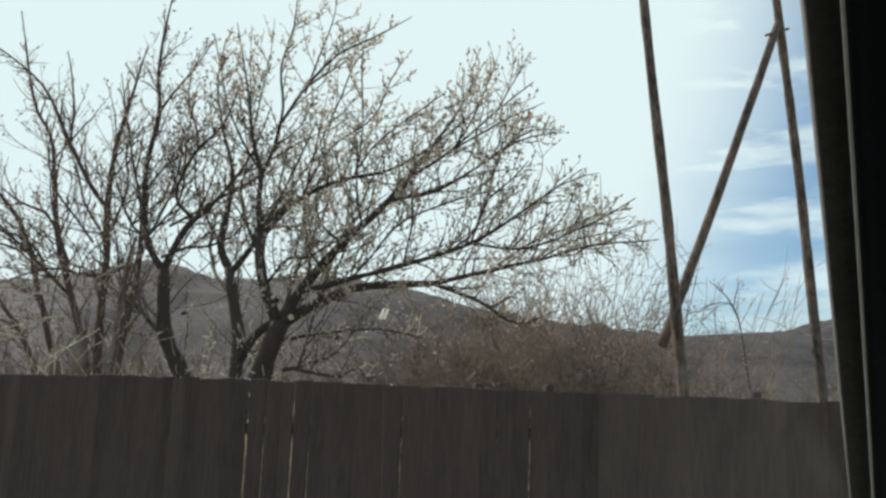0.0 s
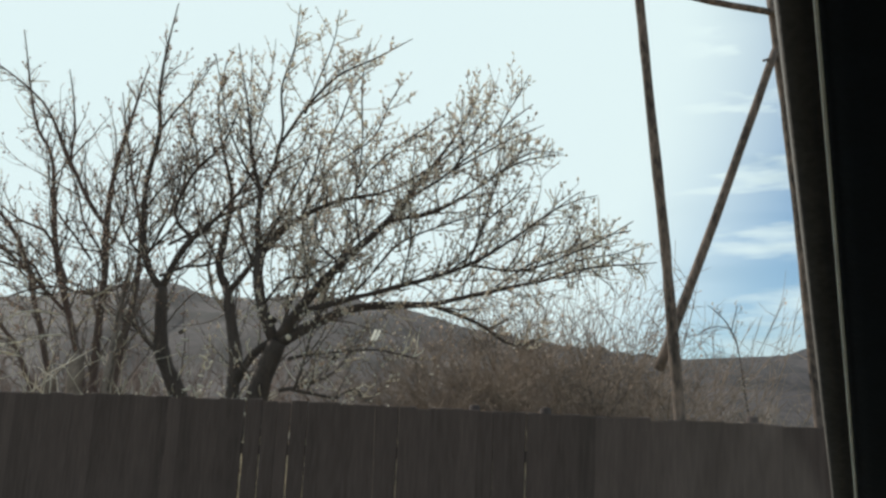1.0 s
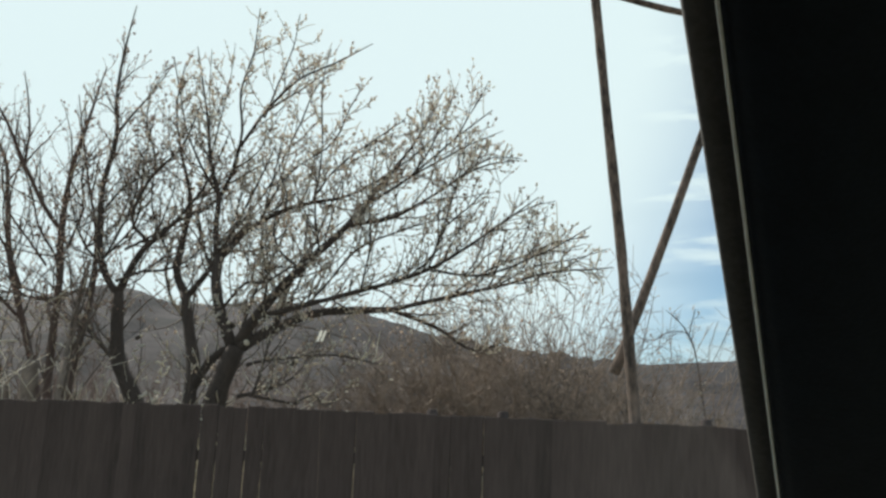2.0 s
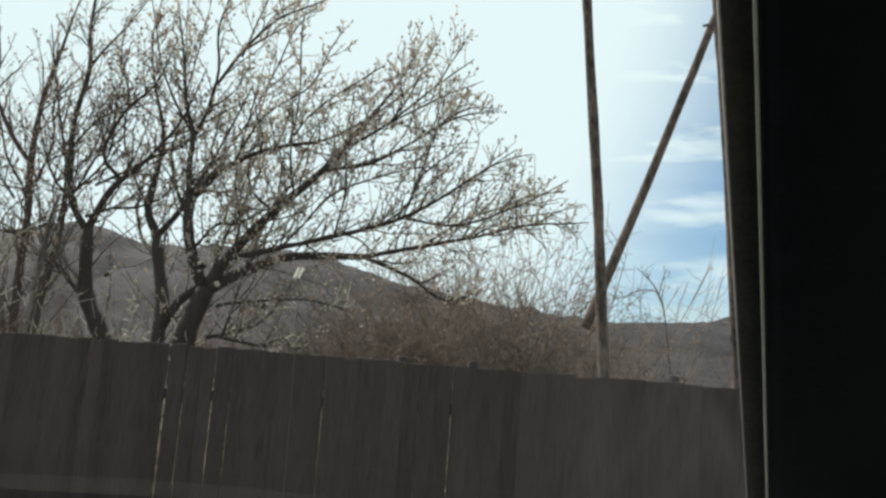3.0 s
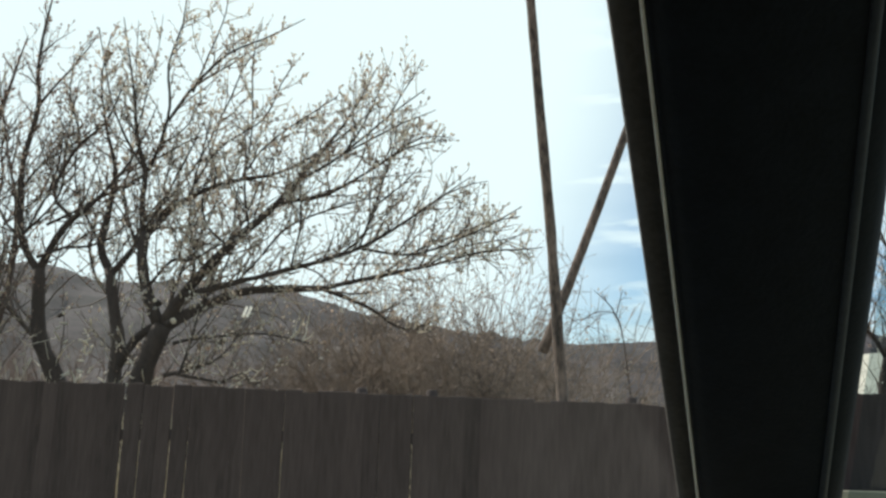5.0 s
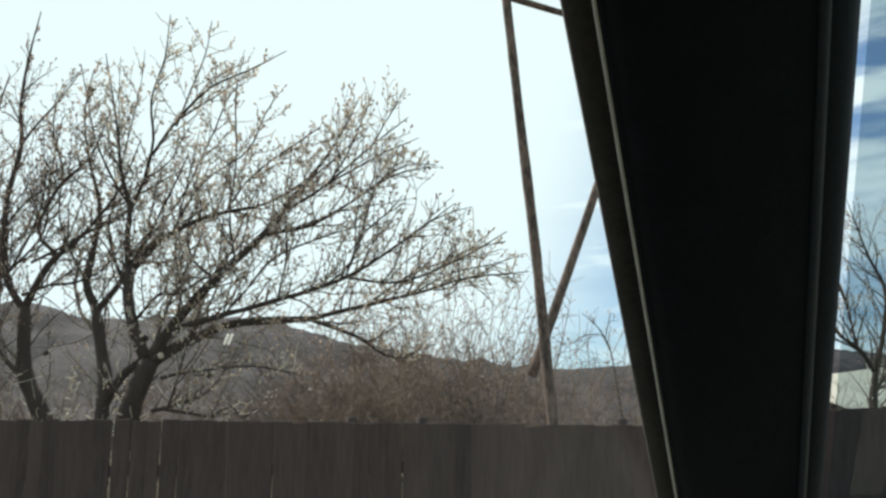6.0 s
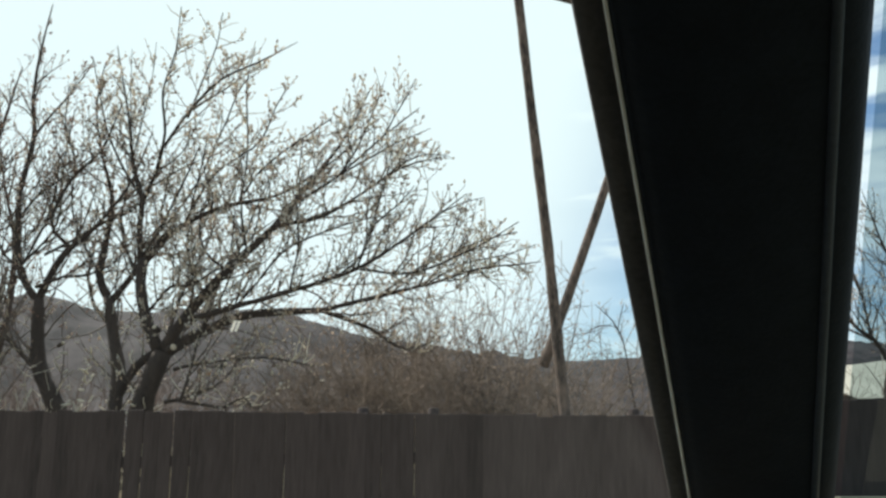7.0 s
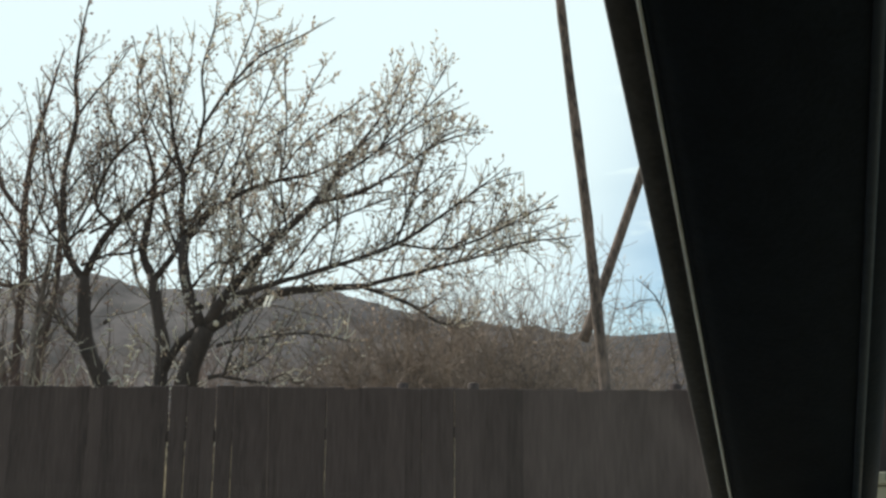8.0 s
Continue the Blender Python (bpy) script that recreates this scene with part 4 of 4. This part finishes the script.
# ---- thickets ----
def thicket(name, label, xr, yr, hr, count, mat, seed, spread=0.45, thick=0.007, stems=(6, 11), dense=4, buds=0.0):
    """Clumps of arching leafless stems with side twigs."""
    g = np.random.default_rng(seed)
    tb, tips = Tubes(), []
    for _ in range(count):
        cx, cy, ch = g.uniform(*xr), g.uniform(*yr), g.uniform(*hr)
        for _ in range(g.integers(*stems)):
            h = ch * g.uniform(0.6, 1.08)
            base = np.array([cx + g.normal(0, 0.12), cy + g.normal(0, 0.12), -0.05])
            out = np.array([g.normal(0, 1), g.normal(0, 1), 0.0])
            d = unit(out * spread * 0.5 + np.array([0, 0, 1.0]))
            p, pts = base, [base]
            for k in range(6):
                d = unit(d + g.normal(0, 0.24, 3) + out * spread * 0.05 + np.array([0, 0, 0.06]))
                p = p + d * h / 6
                pts.append(p)
            tb.add(pts, np.linspace(thick * g.uniform(0.7, 1.5), 0.0032, 7), 4)
            for k in range(2, 7):
                for _ in range(dense):
                    e = unit(unit(pts[k] - pts[k - 1]) * 0.7 + g.normal(0, 0.75, 3) + np.array([0, 0, 0.2]))
                    l2 = h * g.uniform(0.07, 0.22)
                    q0 = pts[k] - (pts[k] - pts[k - 1]) * g.random()
                    q1 = q0 + e * l2 * 0.5
                    q2 = q1 + unit(e + g.normal(0, 0.28, 3)) * l2 * 0.5
                    tb.add([q0, q1, q2], [0.0048, 0.0038, 0.0026], 3)
                    tips += [(q1, e), (q2, e)]
                    if g.random() < 0.5:
                        tb.add([q1, q1 + unit(e + g.normal(0, 0.9, 3)) * l2 * 0.5], [0.0036, 0.0026], 3)
    wood = sum(len(q) for q in tb.f)
    for p, e in tips:
        if p[2] > 2.35 and g.random() < buds * min(1.0, p[2] - 2.3):
            ln = g.uniform(0.025, 0.055)
            d = unit(e + g.normal(0, 0.5, 3))
            sd = unit(np.cross(d, g.normal(0, 1, 3))) * ln * 0.33
            tb.v.append(np.array([p, p + d * ln * 0.5 + sd, p + d * ln, p + d * ln * 0.5 - sd]))
            tb.f.append(np.array([[tb.n, tb.n + 1, tb.n + 2, tb.n + 3]]))
            tb.n += 4
    ob = tb.build(name, mat)
    if buds:
        ob.data.materials.append(WARM_LEAF)
        ob.data.polygons.foreach_set("material_index", [0] * wood + [1] * (len(ob.data.polygons) - wood))
    return tagged(ob, label, "shrubs", kind="stuff")


thicket("thicket", "reddish-brown leafless shrubs behind the fence", (-1.6, 3.0), (12.3, 16), (2.2, 3.4), 80, SHRUB, 11, buds=0.12)
thicket("thicket", "tangled leafless shrubs below the trees", (-8.5, -1.8), (13, 17), (2.0, 3.2), 110, TANGLE, 12)
thicket("thicket", "leafless saplings with thin upright twigs", (0.0, 3.3), (12.6, 15.5), (3.1, 4.5), 70, SHRUB, 13, 0.5, 0.010, (4, 7), 5, 0.5)
thicket("thicket", "pale leafless brush beside the post frame", (3.2, 10.0), (12.5, 18), (1.8, 2.55), 150, BRUSH, 14, buds=0.35)
thicket("thicket", "shoots among the tree trunks, coloured pale as if sunlit", (-4.8, -2.2), (10.4, 12.4), (2.0, 2.8), 36, SUNLIT_TWIG, 16, 0.6, 0.010, (2, 5), 2)


def curled_shrub():
    """Thin dark stems hung with short curls of dead growth, coloured pale as if sunlit."""
    g = np.random.default_rng(31)
    tb, curls = Tubes(), []
    for _ in range(12):
        p, d = np.array([g.uniform(-3.25, -2.5), g.uniform(10.9, 11.5), -0.05]), np.array([0, 0, 1.0])
        pts = [p]
        for _ in range(9):
            d = unit(d + g.normal(0, 0.14, 3) + np.array([0, 0, 0.1]))
            p = p + d * g.uniform(0.26, 0.34)
            pts.append(p)
        tb.add(pts, np.linspace(0.007, 0.003, 10), 4)
        curls += [pts[k] + (pts[k + 1] - pts[k]) * g.random() for k in range(5, 9) for _ in range(2)]
    wood = sum(len(q) for q in tb.f)
    for p in curls:
        if g.random() < 0.12:
            continue
        d, bend, pts = unit(g.normal(0, 1, 3) * np.array([1, 1, 0.7]) + np.array([0.2, -0.3, 0.3])), g.normal(0, 0.5, 3), [p]
        ln = g.uniform(0.07, 0.17)
        for _ in range(4):
            d = unit(d + bend * 0.6)
            pts.append(pts[-1] + d * ln / 4)
        r = g.uniform(0.009, 0.016)
        tb.add(pts, [r * 0.6, r, r, r * 0.8, r * 0.4], 5)
    ob = tb.build("dead_shrub", TANGLE)
    ob.data.materials.append(SUNLIT_TWIG)
    ob.data.polygons.foreach_set("material_index", [0] * wood + [1] * (len(ob.data.polygons) - wood))
    tagged(ob, "thin dark shrub with curled dead growth, coloured pale as if sunlit", "shrubs", kind="stuff")


curled_shrub()
thicket("dry_stalks", "pale dry stalks standing behind the fence", (-5.0, -2.6), (8.9, 10.5), (1.7, 2.2), 14, STRAW, 15, 0.25, 0.005, (2, 5), 2)


def tall_grass():
    g = np.random.default_rng(21)
    v, f = [], []
    for _ in range(7000):
        x, h = g.uniform(-5.5, 4.5), g.uniform(0.6, 1.66)
        y = 7.7 - 0.37 * x + g.uniform(0, 1.3)
        lean = g.normal(0, 0.14, 2)
        w = g.uniform(0.004, 0.009)
        n = len(v)
        for k, q in ((0, 1.0), (0.5, 0.8), (1.0, 0.15)):
            c = np.array([x + lean[0] * k * k * h, y + lean[1] * k * k * h, h * k - 0.06])
            v += [tuple(c + np.array([-w * q, 0, 0])), tuple(c + np.array([w * q, 0.002, 0]))]
        f += [(n, n + 1, n + 3, n + 2), (n + 2, n + 3, n + 5, n + 4)]
    tagged(mesh_object("tall_grass", v, f, DRY_GRASS), "tall pale dry grass along the back of the fence", "grass", kind="stuff")


tall_grass()

# ---- fence ----
FENCE_TURN = math.atan(-0.37)
fence = empty("fence", (0, 6.9, 0), "tall dark weathered board fence with narrow gaps", "fence")
fence.rotation_euler = (0, 0, FENCE_TURN)
RUN = 1 / math.cos(FENCE_TURN)   # metres along the fence for a metre in x


def fence_top(x):
    return float(np.interp(x, [-7, -2.7, -1.5, 2.4, 2.9, 3.5, 8], [1.80, 1.765, 1.735, 1.59, 1.66, 1.69, 1.72]))


def plank_mesh(seed, w):
    g = random.Random(seed)
    bm = bmesh.new()
    box(bm, (-w / 2, -0.006, 0.0), (w / 2, 0.006, 1.0), 0.0)
    bmesh.ops.subdivide_edges(bm, edges=[e for e in bm.edges if abs(e.verts[0].co.z - e.verts[1].co.z) > 0.5], cuts=4)
    for v in bm.verts:
        v.co.x += g.uniform(-0.0015, 0.0015)
        v.co.y += g.uniform(-0.0008, 0.0008)
        if v.co.z > 0.99:
            v.co.z += g.uniform(-0.006, 0.006)
    me = bpy.data.meshes.new("plank")
    bm.to_mesh(me)
    bm.free()
    me.materials.append(PLANK)
    return me


def make_fence():
    meshes = [plank_mesh(k, 0.112) for k in range(8)]
    gaps = {-1.492: 0.0225, -1.357: 0.0095, -1.232: 0.0080, -1.123: 0.0105, -0.988: 0.0100, -0.290: 0.0125, 0.383: 0.0050, 0.609: 0.0080}
    marks = sorted(gaps)
    edges = [-7.0]
    for m in marks + [6.5]:
        span = m - edges[-1]
        n = max(1, round(span / 0.112))
        edges += [edges[-1] + span / n * (k + 1) for k in range(n)]
    g = random.Random(3)
    for a, b in zip(edges, edges[1:]):
        wide = next((w for m, w in gaps.items() if abs(b - m) < 1e-6), -0.006)
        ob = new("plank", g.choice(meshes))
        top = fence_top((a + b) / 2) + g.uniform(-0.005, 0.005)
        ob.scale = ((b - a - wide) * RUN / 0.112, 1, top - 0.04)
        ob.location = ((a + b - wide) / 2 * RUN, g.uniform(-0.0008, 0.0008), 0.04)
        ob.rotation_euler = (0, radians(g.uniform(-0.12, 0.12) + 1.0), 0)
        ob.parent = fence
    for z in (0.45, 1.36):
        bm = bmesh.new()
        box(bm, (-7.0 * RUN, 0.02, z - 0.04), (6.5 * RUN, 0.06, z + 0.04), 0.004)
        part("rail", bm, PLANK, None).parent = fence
    for x, up in ((-6.2, 0), (-3.9, 0), (-1.66, 0), (0.237, 0.045), (0.727, 0.05), (2.02, 0.055), (3.2, 0), (4.6, 0), (6.4, 0)):
        h = fence_top(x) + up
        tb = Tubes()
        x *= RUN
        tb.add([(x, 0.11, -0.2), (x, 0.11, h / 2), (x, 0.11, h - 0.01), (x, 0.11, h)], [0.050, 0.045, 0.040, 0.026], 10, True)
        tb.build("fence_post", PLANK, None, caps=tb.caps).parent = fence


make_fence()


def low_wall():
    """Pale rendered wall with a slightly proud coping, standing just before the fence."""
    wall = empty("low_wall", (5.5, 4.55, 0), "low pale rendered wall in front of the board fence", "wall")
    wall.rotation_euler = (0, 0, FENCE_TURN)
    bm = bmesh.new()
    box(bm, (-2.9, -0.10, -0.1), (6.0, 0.10, 1.03), 0.006)
    part("render_face", bm, SILL, None).parent = wall
    for k in range(10):
        bm = bmesh.new()
        x = -2.93 + 0.895 * k
        box(bm, (x, -0.13, 1.034), (x + 0.887, 0.13, 1.10), 0.012)
        part("coping_slab", bm, SILL, None).parent = wall


low_wall()

# ---- the car round the camera ----
car = empty("car", (-0.3, 0.2, 0), "parked car seen from its front seat, dark inside", "car")
L0, L1 = Vector((0.2947, 0.6630, 1.600)), Vector((0.4668, 1.0501, 1.330))
R0, R1 = Vector((0.4781, 0.6305, 1.600)), Vector((0.6260, 1.0028, 1.330))
S_TOP, S_LOW = -0.50, 1.55


def sweep(name, profile, mat, label="", closed=True, rows=14):
    """A profile of (share of the way across, metres across, metres towards the cabin) swept down the windscreen pillar."""
    v, f = [], []
    m = len(profile)
    for k in range(rows):
        s = S_TOP + (S_LOW - S_TOP) * k / (rows - 1)
        a, b = L0.lerp(L1, s), R0.lerp(R1, s)
        across = (b - a).normalized()
        inward = (L1 - L0).normalized().cross(across)
        if inward.y > 0:
            inward = -inward
        bow = 0.006 * math.sin(math.pi * (s - S_TOP) / (S_LOW - S_TOP))
        for share, du, dv in profile:
            v.append(a.lerp(b, share) + across * du + inward * (dv + bow))
    for k in range(rows - 1):
        for i in range(m if closed else m - 1):
            j = (i + 1) % m
            f.append((k * m + i, k * m + j, (k + 1) * m + j, (k + 1) * m + i))
    if closed:
        f += [tuple(range(m - 1, -1, -1)), tuple(range((rows - 1) * m, rows * m))]
    return mesh_object(name, [tuple(p) for p in v], f, mat, car, label)


sweep("pillar_trim", [(0, 0.003, -0.004), (0, 0.006, 0.004), (0, 0.018, 0.010), (0.3, 0, 0.016), (0.6, 0, 0.017), (0.80, 0, 0.013), (0.88, 0, 0.011), (0.93, 0, 0.008), (1, -0.006, 0.001), (1, 0, -0.006), (1, 0, -0.05), (0, 0.01, -0.05)], TRIM, "black plastic windscreen pillar trim")
sweep("windscreen_seal", [(0, -0.0240, -0.014), (0, -0.0235, -0.009), (0, -0.0215, -0.0066), (0, -0.013, -0.0055), (0, -0.003, -0.0062), (0, 0.006, -0.008), (0, 0.006, -0.03), (0, -0.0240, -0.03)], SEAL, "grey rubber windscreen seal")
# the edge's lighter bluish colour stands for sky reflected from the side window
sweep("trim_ridge", [(0.84, 0.0045 * math.cos(a), 0.0125 + 0.0035 * math.sin(a)) for a in [k * math.pi / 4 for k in range(8)]], RIDGE, "raised edge of the pillar trim, lightened like reflected sky")
sweep("bead", [(0, 0.0016 * math.cos(a), 0.003 + 0.0016 * math.sin(a)) for a in [k * math.pi / 4 for k in range(8)]], BEAD, "thin light-coloured bead along the pillar")


def windscreen():
    v, f = [], []
    rows, cols = 10, 24
    xc = -0.36
    for k in range(rows):
        s = S_TOP + (S_LOW - S_TOP) * k / (rows - 1)
        p = L0.lerp(L1, s)
        hw = p.x - 0.015 - xc
        for i in range(cols + 1):
            q = 1 - 2 * i / cols
            v.append((xc + hw * q, p.y + 0.02 + 0.10 * (1 - q * q), p.z + 0.012))
    w = cols + 1
    for k in range(rows - 1):
        for i in range(cols):
            a = k * w + i
            f.append((a, a + 1, a + 1 + w, a + w))
    ob = mesh_object("windscreen", v, f, GLASS, car, "clear windscreen with a faint haze put into the pane")
    ob.visible_shadow = False


windscreen()


def side_window():
    v = []
    for s in (S_TOP, 0.2, 0.8, 1.25):
        p = R0.lerp(R1, s)
        v.append((p.x + 0.004, p.y - 0.004, p.z))
    v += [(0.72, 0.30, 1.19), (0.72, -0.55, 1.19), (0.40, -0.55, 1.73), (0.39, 0.20, 1.735)]
    ob = mesh_object("side_window", v, [tuple(range(len(v)))], SIDE_GLASS, car, "closed side window", smooth=False)
    ob.visible_shadow = False


side_window()


def shell_part(name, lo, hi, mat, label="", bevel=0.01):
    bm = bmesh.new()
    box(bm, lo, hi, bevel)
    return part(name, bm, mat, car, label)


shell_part("roof", (-1.15, -1.3, 1.73), (0.46, 0.40, 1.77), DARK, "dark roof lining")
shell_part("door", (0.62, -0.6, 0.35), (0.74, 1.25, 1.18), SILL, "light-coloured door below the side window")
shell_part("door", (-1.36, -0.6, 0.35), (-1.26, 1.0, 1.20), SILL)
shell_part("rear_side_panel", (0.46, -1.3, 0.35), (0.68, -0.6, 1.73), DARK)
shell_part("rear_side_panel", (-1.36, -1.3, 0.35), (-1.15, -0.6, 1.73), DARK)
shell_part("rear_panel", (-1.15, -1.34, 0.35), (0.46, -1.30, 1.77), DARK)
shell_part("cabin_floor", (-1.26, -1.3, 0.30), (0.575, 1.3, 0.35), DARK)
shell_part("dashboard", (-1.25, 0.15, 0.60), (0.56, 1.38, 1.06), TRIM, "dark dashboard", 0.03)
shell_part("bonnet", (-1.20, 1.39, 0.62), (0.55, 2.45, 1.02), SILL, "light-coloured bonnet", 0.05)


def wheel(x, y):
    bm = bmesh.new()
    bmesh.ops.create_cone(bm, cap_ends=True, segments=28, radius1=0.31, radius2=0.31, depth=0.19, matrix=pose(x, y, 0.31, 0, 90, 0))
    bmesh.ops.bevel(bm, geom=[e for e in bm.edges if len(e.link_faces) == 2 and e.calc_face_angle(0) > 1.0], offset=0.03, segments=2, affect="EDGES")
    part("wheel", bm, TYRE, car)


for wx in (-1.16, 0.55):
    for wy in (-0.9, 1.8):
        wheel(wx, wy)


# ---- white strips and wire added over the bonnet to stand for a bright spot ----
def bright_spot():
    t = empty("bright_spot", (-0.120, 2.064, 1.01), "two white strips standing in for a bright spot, on an added thin wire", "tag")
    tb = Tubes()
    tb.add([(-0.120, 2.064, 1.01), (-0.119, 2.064, 1.3), (-0.122, 2.064, 1.60)], [0.0006] * 3, 5)
    tb.build("wire", IRON, t)
    for dx, up in ((-0.0042, 0.0), (0.0042, 0.003)):
        bm = bmesh.new()
        box(bm, (dx - 0.0026, -0.0004, -0.0135 + up), (dx + 0.0026, 0.0004, 0.0115 + up))
        bmesh.ops.transform(bm, matrix=pose(-0.126, 2.063, 1.603, 0, 20, 0), verts=bm.verts)
        part("spot_strip", bm, SPOT_WHITE, t)


bright_spot()
